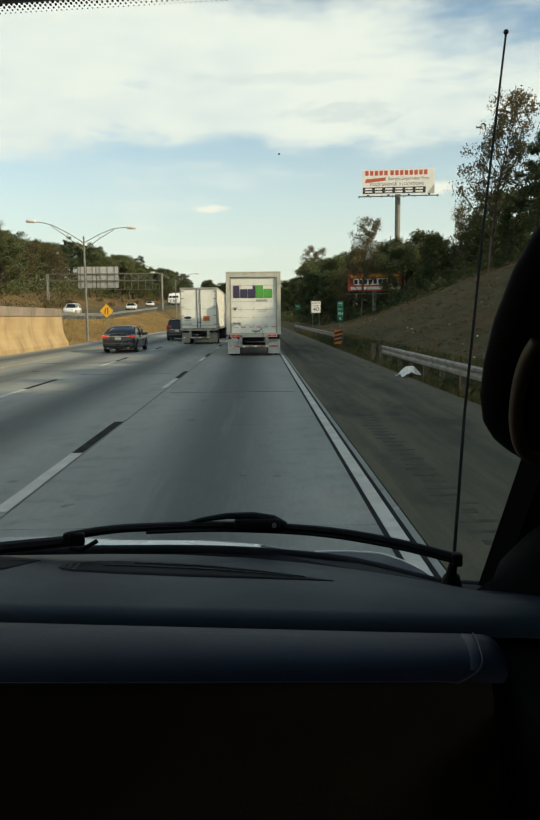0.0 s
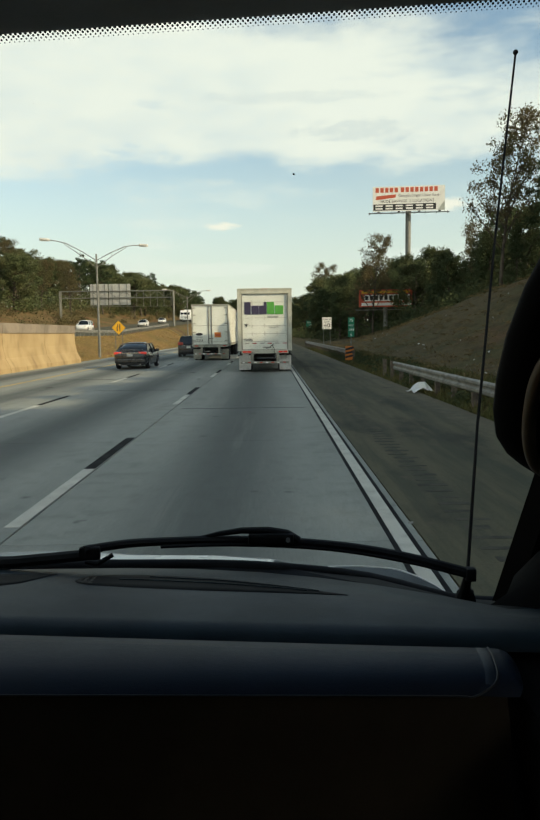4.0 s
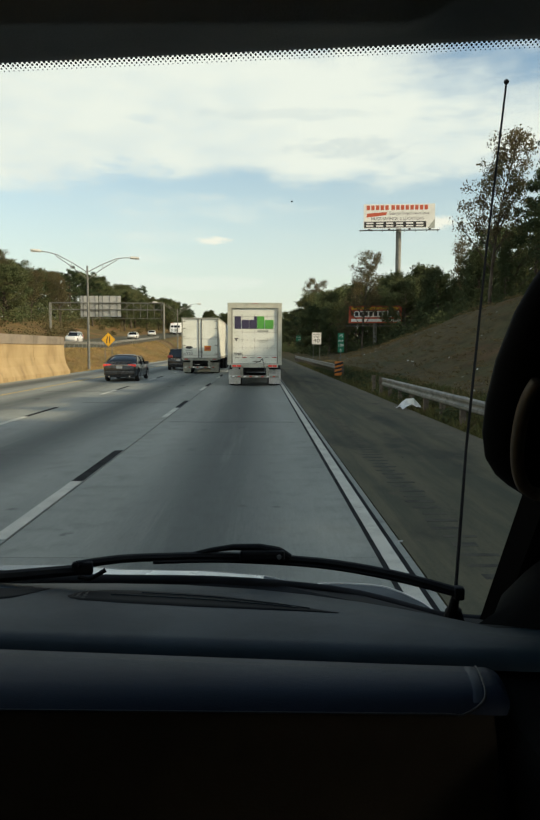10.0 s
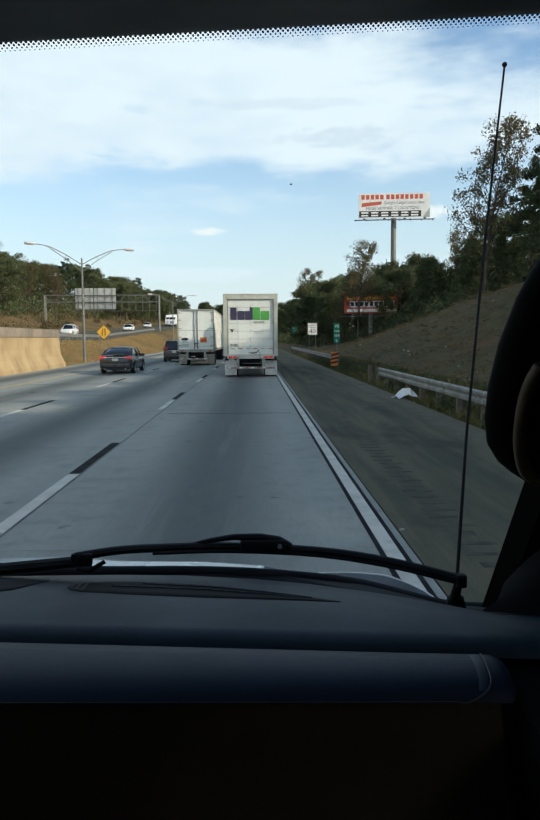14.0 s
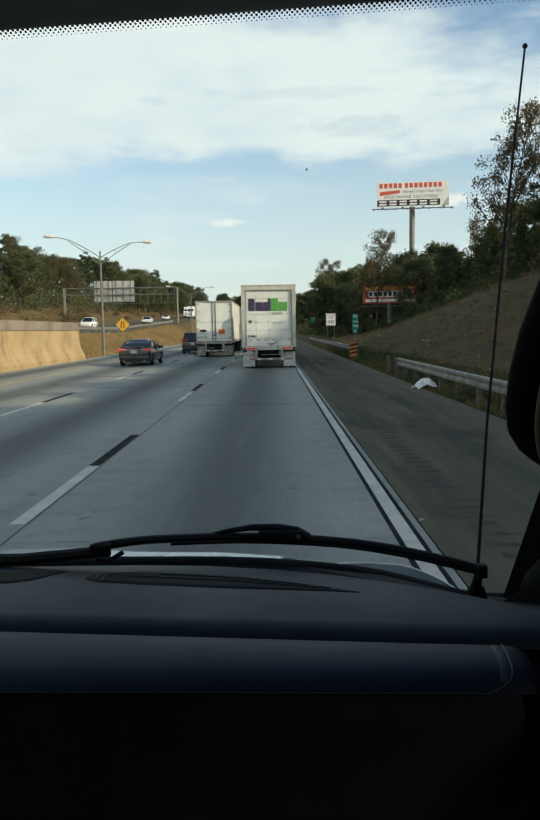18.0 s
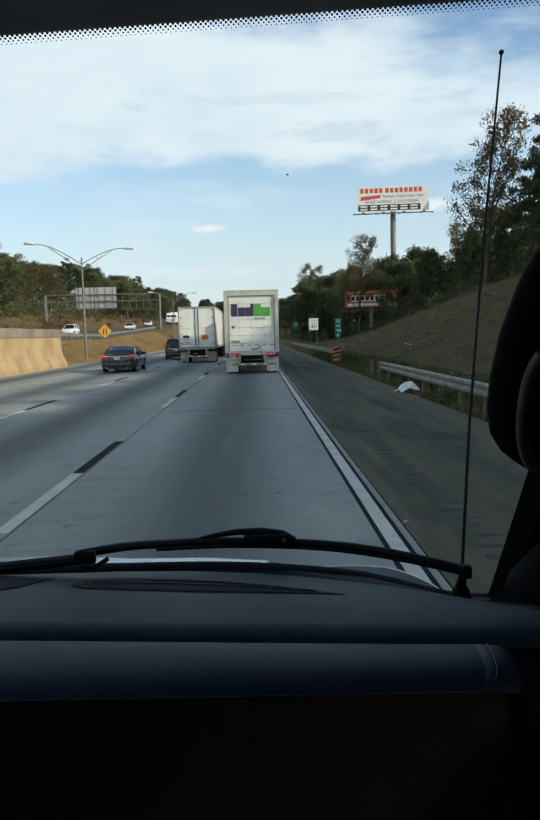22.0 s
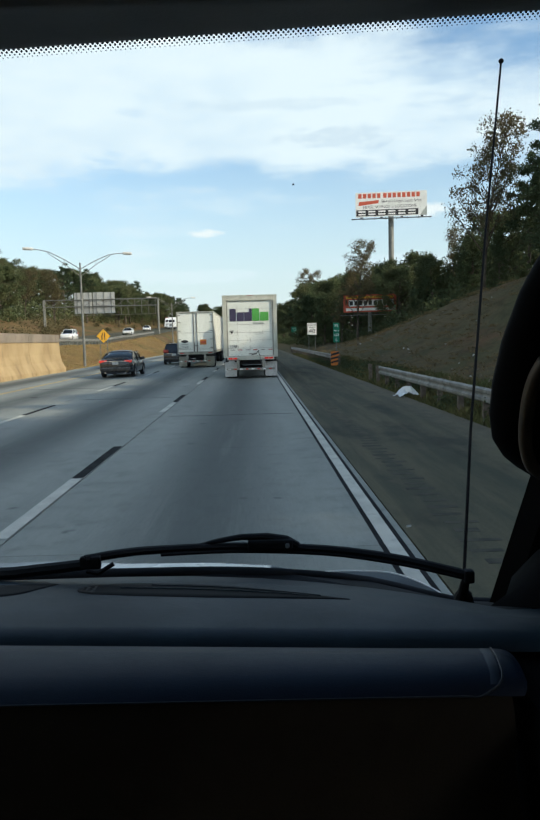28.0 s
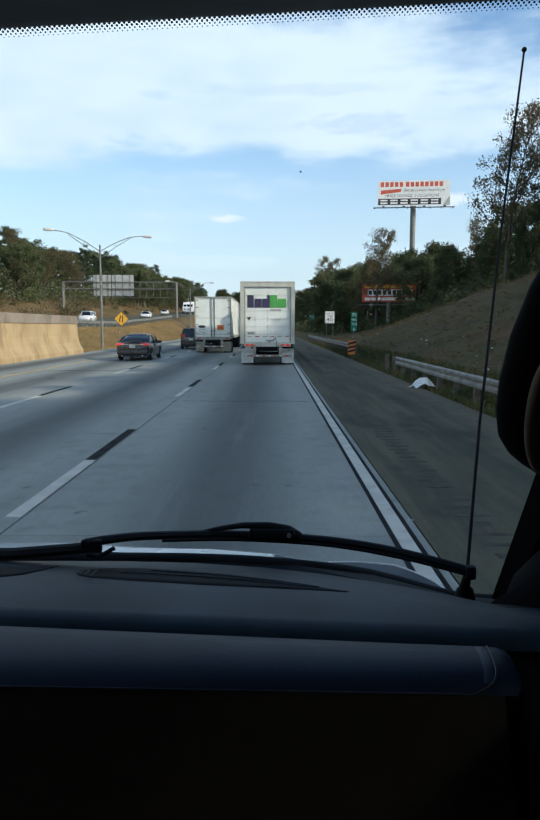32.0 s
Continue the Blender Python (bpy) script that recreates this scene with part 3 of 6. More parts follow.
def step(a, b, v):
    t = max(0.0, min(1.0, (v - a) / (b - a)))
    return t * t * (3 - 2 * t)


def level(x, y):
    """Height of the land: the road in a cutting, a bare slope on one side, a raised carriageway on the other."""
    z = -0.12
    if x > EDGE_R:
        ridge = 6.4 + 0.5 * math.sin(y * 0.05) - 5.0 * step(38, 128, y)
        z += 0.16 * step(EDGE_R, EDGE_R + 0.8, x) + 0.25 * step(5.4, 7.4, x)
        z += ridge * (0.80 * step(6.6, 19.0, x) + 0.20 * step(15.0, 34.0, x))
        z += 0.22 * noise.noise(Vector((x * 0.35, y * 0.16, 0.0))) * step(6.5, 9.0, x)
    elif x < EDGE_L - 0.3:
        up = 1.9 + 0.030 * max(0.0, y - 95.0) - 0.020 * max(0.0, y - 330.0)
        z += up * step(EDGE_L - 0.4, -20.5, x)
        z += (3.0 + 0.01 * max(0.0, min(y, 300.0))) * step(-38.0, -62.0, x)
        z += 0.18 * noise.noise(Vector((x * 0.3, y * 0.12, 4.0))) * step(-14.5, -16.0, x) * (1 - step(-20.0, -21.5, x))
    return z


def ground_sheet():
    xs = [-900, -400, -200, -130, -95, -75, -62, -56, -50, -44, -39, -37.5, -30, -22, -20.5] + [-19.5 + i * 0.65 for i in range(10)]
    xs += [-13.6, -8, -3, 2, 4.5] + [4.7 + i * 0.55 for i in range(40)] + [27, 30, 34, 40, 50, 70, 110, 200, 400, 900]
    ys = [-200, -100, -60, -40, -25] + [-18 + i * 1.6 for i in range(95)] + [136, 142, 150, 160, 172, 186, 202, 220, 240, 262, 290, 320, 360, 420, 520, 700, 1000, 1600, 2800]
    vs = [(x, y, level(x, y)) for y in ys for x in xs]
    n = len(xs)
    fs = [(j * n + i, j * n + i + 1, (j + 1) * n + i + 1, (j + 1) * n + i) for j in range(len(ys) - 1) for i in range(n - 1)]
    ob = raw("ground", vs, fs, M_GROUND)
    for p in ob.data.polygons:
        p.use_smooth = True
    return tagged(ob, "dry brown grass and red clay beside the highway", "ground", kind="structure")


ground_sheet()

road = part("road", boxed(EDGE_L, LINE_R + 0.18, -40, 1500, -0.10, -0.025), M_BASE)
tagged(road, "grey worn concrete highway with three lanes", "road", kind="structure")
shoulder = part("pavement", boxed(LINE_R + 0.202, EDGE_R, -40, 1500, -0.11, -0.006), M_SHOULDER)
tagged(shoulder, "sandy brown asphalt hard shoulder along the highway", "shoulder", kind="structure")
far_road = bmesh.new()
loft(far_road, [[(x, y, level(-30, y) + 0.05) for x in (-36.5, -31, -26, -21.5)] for y in [-40, 0, 40, 80, 95, 110, 130, 150, 180, 220, 260, 300, 340, 400, 600, 1200]])
far_road = part("road", far_road, M_SHOULDER)
tagged(far_road, "grey carriageway of the opposite direction on a bank", "road", kind="structure")

# painted marks, 4 mm proud of the slabs
marks = thing("trim", (0, 0, 0), "white and black lane markings on the concrete", "road marking", kind="structure")


def stripe(x, w, y0, y1, mat, name, z=0.0):
    part(name, boxed(x - w / 2, x + w / 2, y0, y1, z - 0.004, z + 0.004), mat, marks)


for i in range(14):
    y0, y1 = -12 + i * 26.0, -12 + (i + 1) * 26.0 - 0.012
    stripe(LINE_R, 0.136, y0, y1, M_WHITE, "edge_line")
    stripe(LINE_R - 0.094, 0.046, y0, y1, M_BLACK, "edge_line_border")
    stripe(LINE_R + 0.092, 0.042, y0, y1, M_BLACK, "edge_line_border")
    stripe(LINE_L, 0.14, y0, y1, M_YELLOW, "yellow_edge_line")
for x in (DASH_1, DASH_2):
    off = 6.8 if x == DASH_1 else 3.9
    for i in range(-1, 15):
        y = off + 12.2 * i
        stripe(x, 0.15, y, y + 3.0, M_WHITE, "white_dash")
        stripe(x, 0.15, y + 3.02, y + 6.0, M_BLACK, "black_dash")

# barrier wall between the carriageways
wall = thing("wall_median", (EDGE_L, 0, 0), "tall stained concrete barrier wall in low sun", "wall", kind="structure")
for i in range(10):
    y0, y1 = -18 + i * 6.8, -18 + (i + 1) * 6.8 - 0.03
    part("wall_panel", prism(bmesh.new(), [(0.42, -0.12), (0.40, 0.25), (0.16, 0.75), (0.06, 1.25), (0.02, 2.02), (-0.30, 2.02), (-0.30, -0.12)], "y", y0, y1), M_WALL, wall)
    part("cap", boxed(-0.34, 0.07, y0, y1, 2.022, 2.55, 0.02), M_CAP, wall, "grey concrete parapet")


def guard_rail(name, x, y0, y1, z, label, face=-1, wooden=True):
    g = thing(name, (x, y0, z), label, "guardrail", "guardrails")
    n = int((y1 - y0) / 1.9)
    prof = [(0.00, 0.42), (0.05, 0.46), (0.05, 0.52), (0.0, 0.56), (0.0, 0.60), (0.05, 0.64), (0.05, 0.70), (0.0, 0.74)]
    bm = bmesh.new()
    rows = []
    for j in range(int((y1 - y0) / 3.8) + 1):
        y = min(j * 3.8, y1 - y0)
        dz = level(x, y0 + y) - level(x, y0)
        rows.append([(face * (p + 0.09), y, q + dz) for p, q in prof] + [(face * (p + 0.083), y, q + dz) for p, q in prof[::-1]])
    loft(bm, rows, close=True)
    part("rail", bm, M_RAIL, g)
    for j in range(n + 1):
        y = j * (y1 - y0) / n
        dz = level(x, y0 + y) - level(x, y0)
        part("post", boxed(-0.07, 0.07, y - 0.07, y + 0.07, -0.15 + dz, 0.72 + dz, 0.01), M_WOOD if wooden else M_STEEL, g)
        part("block", boxed(face * 0.088, face * 0.071, y - 0.06, y + 0.06, 0.44 + dz, 0.74 + dz), M_WOOD, g)
    return g


guard_rail("guard_rail", 5.0, -6.0, 31.0, level(5.0, 4), "dull steel guardrail on wooden posts beside the shoulder")
far_rail = guard_rail("guard_rail", 5.3, 45.0, 104.0, level(5.3, 45.0), "dull steel guardrail that begins at a striped hazard board")
hazard = part("hazard_board", boxed(-0.52, 0.0, -0.03, -0.012, 0.10, 0.98, 0.004), M_SIGNORANGE, far_rail, "orange and black striped hazard board")
for z in (0.12, 0.36, 0.60):
    part("black_stripe", prism(bmesh.new(), [(-0.515, z + 0.10), (-0.515, z + 0.22), (-0.005, z + 0.34 if z < 0.6 else 0.97), (-0.005, z + 0.22)], "y", -0.034, -0.0305), M_INK, hazard)
guard_rail("guard_rail", -20.7, 50.0, 150.0, level(-20.7, 50), "low steel guardrail along the raised carriageway", face=1, wooden=False)

# ---- trucks ----


def wheel(parent, x, y, r, w, rim=True, name="wheel"):
    """A tyre with rounded shoulders and a dished rim, axle along x."""
    bm = bmesh.new()
    prof = [(-w / 2, r * 0.62), (-w / 2, r * 0.90), (-w * 0.36, r), (w * 0.36, r), (w / 2, r * 0.90), (w / 2, r * 0.62)]
    rows = [[(x + p, y + q * math.cos(a), r + q * math.sin(a)) for p, q in prof] for a in [6.2832 * i / 20 for i in range(21)]]
    loft(bm, rows)
    t = part("wheel", bm, M_TYRE, parent, smooth=True)
    if rim:
        bm = bmesh.new()
        rim_prof = [(-w * 0.46, r * 0.62), (-w * 0.40, r * 0.56), (-w * 0.20, r * 0.45), (-w * 0.25, r * 0.16), (-w * 0.40, r * 0.12), (-w * 0.40, 0.001)]
        for sgn in (1, -1):
            loft(bm, [[(x + sgn * p, y + q * math.cos(a), r + q * math.sin(a)) for p, q in rim_prof] for a in [6.2832 * i / 16 for i in range(17)]])
        part("rim", bm, M_RIM, t, smooth=True)
    return t


def running_gear(tr, length):
    part("frame_rail", boxed(-0.55, -0.42, 0.4, length - 1.0, 0.86, 1.06), M_CHASSIS, tr)
    part("frame_rail", boxed(0.42, 0.55, 0.4, length - 1.0, 0.86, 1.06), M_CHASSIS, tr)
    for y in (1.35, 2.6):
        part("axle", tube(bmesh.new(), [(-1.05, y, 0.5), (1.05, y, 0.5)], 0.07), M_CHASSIS, tr)
        for x in (-1.12, -0.80, 0.80, 1.12):
            wheel(tr, x, y, 0.50, 0.27)
    part("bogie", boxed(-0.5, 0.5, 0.9, 3.0, 0.66, 0.86, 0.03), M_CHASSIS, tr)
    part("fuel_tank", boxed(-0.95, -0.55, 4.2, 5.4, 0.55, 0.95, 0.08), M_CHASSIS, tr)


def guard_and_flaps(tr, flap_mat, w=1.3):
    g = part("underride_guard", boxed(-1.16, 1.16, -0.02, 0.08, 0.42, 0.52, 0.012), M_FRAME, tr)
    for i in range(8):
        x = -1.1 + i * 0.28
        part("tape", boxed(x, x + 0.135, -0.026, -0.021, 0.44, 0.50), M_REDDULL if i % 2 else M_SIGNWHITE, g)
    for x in (-0.62, 0.62):
        part("guard_strut", boxed(x - 0.07, x + 0.07, 0.0, 0.09, 0.521, 1.0, 0.012), M_FRAME, tr)
    for x in (-0.98, 0.98):
        part("mud_flap", boxed(x - 0.29, x + 0.29, 0.55, 0.565, 0.09, 0.80, 0.006), flap_mat, tr)
        part("flap_hanger", tube(bmesh.new(), [(x - 0.33, 0.58, 0.81), (x + 0.33, 0.58, 0.81)], 0.018), M_CHASSIS, tr)


def tractor(tr, length, mat):
    """The cab that pulls the trailer, seen past its flank."""
    y = length + 0.9
    cab = part("cab", prism(bmesh.new(), [(y, 0.75), (y, 3.55), (y + 0.5, 3.75), (y + 1.7, 3.35), (y + 2.35, 2.35), (y + 3.9, 2.0), (y + 4.15, 1.5), (y + 4.15, 0.6)], "x", -1.18, 1.18, 0.06), mat, tr)
    part("side_window", boxed(1.19, 1.20, y + 1.0, y + 1.9, 2.1, 2.8), M_CARGLASS, cab)
    part("side_window", boxed(-1.20, -1.19, y + 1.0, y + 1.9, 2.1, 2.8), M_CARGLASS, cab)
    for s in (-1, 1):
        part("mirror_arm", tube(bmesh.new(), [(s * 1.2, y + 2.0, 2.35), (s * 1.45, y + 2.0, 2.35)], 0.02), M_CHASSIS, cab)
        part("mirror", boxed(s * 1.36, s * 1.58, y + 1.95, y + 2.05, 2.05, 2.75, 0.03), mat, cab)
    part("fuel_tank", tube(bmesh.new(), [(1.0, y + 0.2, 0.75), (1.0, y + 1.6, 0.75)], 0.30, 14), M_RIM, tr)
    part("chassis", boxed(-0.45, 0.45, length - 2.2, y + 4.0, 0.62, 0.85), M_CHASSIS, tr)
    for yy, xs in ((length - 1.2, (-1.08, -0.78, 0.78, 1.08)), (length + 0.1, (-1.08, -0.78, 0.78, 1.08)), (y + 3.2, (-1.02, 1.02))):
        for x in xs:
            wheel(tr, x, yy, 0.51, 0.28)


def box_trailer(name, at, label, length, height, w=1.3):
    tr = thing(name, at, label, "trailer truck", "trucks on the highway")
    part("body", boxed(-w, w, 0.16, length, 1.12, height, 0.03), M_TRAILER, tr)
    part("roof_rail", boxed(-w - 0.012, w + 0.012, 0.18, length, height - 0.10, height + 0.012, 0.01), M_FRAME, tr)
    for s in (-1, 1):
        part("side_rail", boxed(s * (w + 0.014), s * (w - 0.02), 0.18, length, 1.02, 1.20), M_FRAME, tr)
        for i in range(int(length / 1.2)):
            part("side_seam", boxed(s * (w + 0.006), s * (w - 0.01), 0.9 + i * 1.2, 0.93 + i * 1.2, 1.21, height - 0.11), M_FRAME, tr)
    running_gear(tr, length)
    return tr


def parcel_trailer():
    """Trailer with a recessed roll-up door, a broad frame and a two-colour mark."""
    H = 3.99
    tr = box_trailer("parcel_trailer", (-0.19, 34.5, 0), "white box trailer with purple and green mark on its roll-up door", 14.6, H)
    f = part("rear_frame", boxed(-1.30, -1.13, 0.0, 0.158, 1.03, H, 0.012), M_POST, tr)
    part("frame_post", boxed(1.13, 1.30, 0.0, 0.158, 1.03, H, 0.012), M_POST, tr)
    part("frame_header", boxed(-1.128, 1.128, 0.0, 0.158, H - 0.26, H, 0.012), M_POST, tr)
    part("sill", boxed(-1.128, 1.128, 0.0, 0.158, 0.90, 1.09, 0.012), M_POST, tr)
    part("frame_lip", boxed(-1.30, 1.30, -0.012, 0.0, H - 0.05, H, 0.004), M_POST, tr)
    z0, z1 = 1.095, H - 0.27
    n = 7
    dz = (z1 - z0) / n
    door = part("door", boxed(-1.12, 1.12, 0.10, 0.155, z0, z1), M_SEAM, tr)
    for i in range(n):
        part("door_panel", boxed(-1.115, 1.115, 0.078, 0.099, z0 + i * dz + 0.006, z0 + (i + 1) * dz - 0.006, 0.004), M_TRAILER, door)
    for i in range(n - 1):
        for x in (-0.60, 0.0, 0.60):
            part("hinge", boxed(x - 0.015, x + 0.015, 0.070, 0.078, z0 + (i + 1) * dz - 0.10, z0 + (i + 1) * dz + 0.10), M_HINGE, door)
    part("track", boxed(-1.125, -1.06, 0.02, 0.076, z0, z1), M_FRAME, door)
    part("track", boxed(1.06, 1.125, 0.02, 0.076, z0, z1), M_FRAME, door)
    # mark: plain blocks in two colours
    zl, zh = 2.76, 3.35
    mark = part("purple_mark", boxed(-0.96, -0.66, 0.060, 0.0685, zl, zh, 0.003), M_PURPLE, door)
    part("purple_block", boxed(-0.62, -0.28, 0.060, 0.0685, zl, zl + 0.42, 0.003), M_PURPLE, mark)
    part("purple_block", boxed(-0.26, 0.10, 0.060, 0.0685, zl, zl + 0.42, 0.003), M_PURPLE, mark)
    part("purple_stem", boxed(-0.03, 0.10, 0.060, 0.0685, zl + 0.421, zh), M_PURPLE, mark)
    gm = part("green_mark", boxed(0.112, 0.46, 0.060, 0.0685, zl, zh, 0.003), M_GREENMARK, door)
    part("green_block", boxed(0.49, 0.90, 0.060, 0.0685, zl, zl + 0.42, 0.003), M_GREENMARK, gm)
    part("grey_word_bar", boxed(0.13, 0.66, 0.060, 0.0685, 2.60, 2.69), M_GREYMARK, door)
    part("notice_bar", boxed(-0.98, -0.78, 0.060, 0.0685, 2.28, 2.31), M_INK, door)
    part("notice_shape", prism(bmesh.new(), [(-0.94, 2.26), (-0.82, 2.26), (-0.88, 2.15)], "y", 0.060, 0.0685), M_INK, door)
    part("notice_bar", boxed(0.15, 0.58, 0.060, 0.0685, 2.20, 2.225), M_GREYMARK, door)
    part("notice_bar", boxed(0.20, 0.55, 0.060, 0.0685, 2.12, 2.14), M_GREYMARK, door)
    lettering("unit_number", "954081", 0.17, (-0.78, 0.070, 1.55), M_INK, door, 0.38)
    for i in range(6):
        x = -0.95 + i * 0.36
        part("reflective_tape", boxed(x, x + 0.20, 0.070, 0.077, 1.365, 1.405), M_REDDULL if i % 2 else M_SEAM, door)
    part("latch", boxed(-0.10, 0.30, 0.055, 0.077, 1.16, 1.22, 0.01), M_FRAME, door)
    part("latch_handle", tube(bmesh.new(), [(0.05, 0.05, 1.13), (0.25, 0.04, 1.20), (0.42, 0.05, 1.36)], 0.014), M_CHASSIS, door)
    part("strap", tube(bmesh.new(), [(0.36, 0.06, 1.30), (0.44, -0.02, 1.12), (0.45, -0.03, 0.80), (0.42, -0.02, 0.62)], 0.012), M_CHASSIS, door)
    for s in (-1, 1):
        for j in (0, 1):
            part("tail_lamp", boxed(s * (0.66 + j * 0.22), s * (0.85 + j * 0.22), -0.022, -0.001, 0.94, 1.02, 0.008), M_RED, tr, "lit red tail lamp")
    part("licence_plate", boxed(-1.08, -0.78, 0.10, 0.11, 0.72, 0.88), M_PLATE, tr)
    for i in range(3):
        part("marker_lamp", boxed(-0.12 + i * 0.10, -0.06 + i * 0.10, -0.020, -0.0125, H - 0.04, H - 0.015), M_REDDULL, tr)
    guard_and_flaps(tr, M_FLAP)
    tractor(tr, 14.6, M_WHITEPAINT)
    return tr


def dry_van():
    """Trailer with two swing doors and lock bars."""
    H = 3.95
    tr = box_trailer("dry_van_trailer", (-4.15, 51.0, 0), "white dry van trailer with two swing doors and an orange placard", 15.8, H)
    part("rear_frame", boxed(-1.30, -1.22, 0.0, 0.158, 1.0, H, 0.01), M_FRAME, tr)
    part("frame_post", boxed(1.22, 1.30, 0.0, 0.158, 1.0, H, 0.01), M_FRAME, tr)
    part("frame_header", boxed(-1.218, 1.218, 0.0, 0.158, H - 0.10, H, 0.01), M_FRAME, tr)
    part("sill", boxed(-1.218, 1.218, -0.02, 0.158, 0.94, 1.14, 0.01), M_FRAME, tr)
    for s in (-1, 1):
        d = part("swing_door", boxed(s * 0.008, s * 1.215, 0.06, 0.12, 1.145, H - 0.105, 0.012), M_TRAILER, tr)
        for j, x in enumerate((0.11,)):
            bar = part("lock_bar", tube(bmesh.new(), [(s * x if s > 0 else -x, 0.03, 1.10), (s * x if s > 0 else -x, 0.03, H - 0.04)], 0.026), M_LOCK, d)
            if s < 0:
                part("lock_handle", boxed(-x - 0.04, -x + 0.30, -0.01, 0.02, 1.52, 1.57), M_LOCK, bar)
        for z in (1.4, 2.0, 2.6, 3.2, 3.7):
            part("hinge", boxed(s * 1.02, s * 1.225, 0.035, 0.059, z - 0.03, z + 0.03), M_FRAME, d)
        for z in (2.45, 1.30):
            part("door_seam", boxed(s * 0.02, s * 1.2, 0.052, 0.0595, z, z + 0.025), M_SEAM, d)
    badge = part("oval_badge", bmesh.new(), M_INK, tr)
    bm = bmesh.new()
    prism(bm, [(-0.78 + 0.26 * math.cos(a), 1.86 + 0.10 * math.sin(a)) for a in [6.2832 * i / 18 for i in range(18)]], "y", 0.050, 0.059)
    bm.to_mesh(badge.data)
    bm.free()
    part("name_bar", boxed(-1.0, -0.55, 0.050, 0.059, 1.62, 1.69), M_GREYMARK, tr)
    lettering("unit_number", "T33", 0.24, (-0.76, 0.056, 1.42), M_INK, tr, 0.46)
    pl = part("orange_placard", boxed(0.30, 0.76, 0.045, 0.058, 1.62, 1.98, 0.004), M_ORANGE, tr, "orange cardboard placard")
    part("placard_shape", boxed(0.38, 0.70, 0.040, 0.0445, 1.72, 1.88), M_BOARDRED, pl)
    for s in (-1, 1):
        part("tail_lamp", boxed(s * 0.86, s * 1.12, -0.04, -0.021, 1.0, 1.07, 0.008), M_REDDULL, tr)
    guard_and_flaps(tr, M_FRAME)
    tractor(tr, 15.8, M_WHITEPAINT)
    return tr


parcel_trailer()
dry_van()

# ---- cars ----


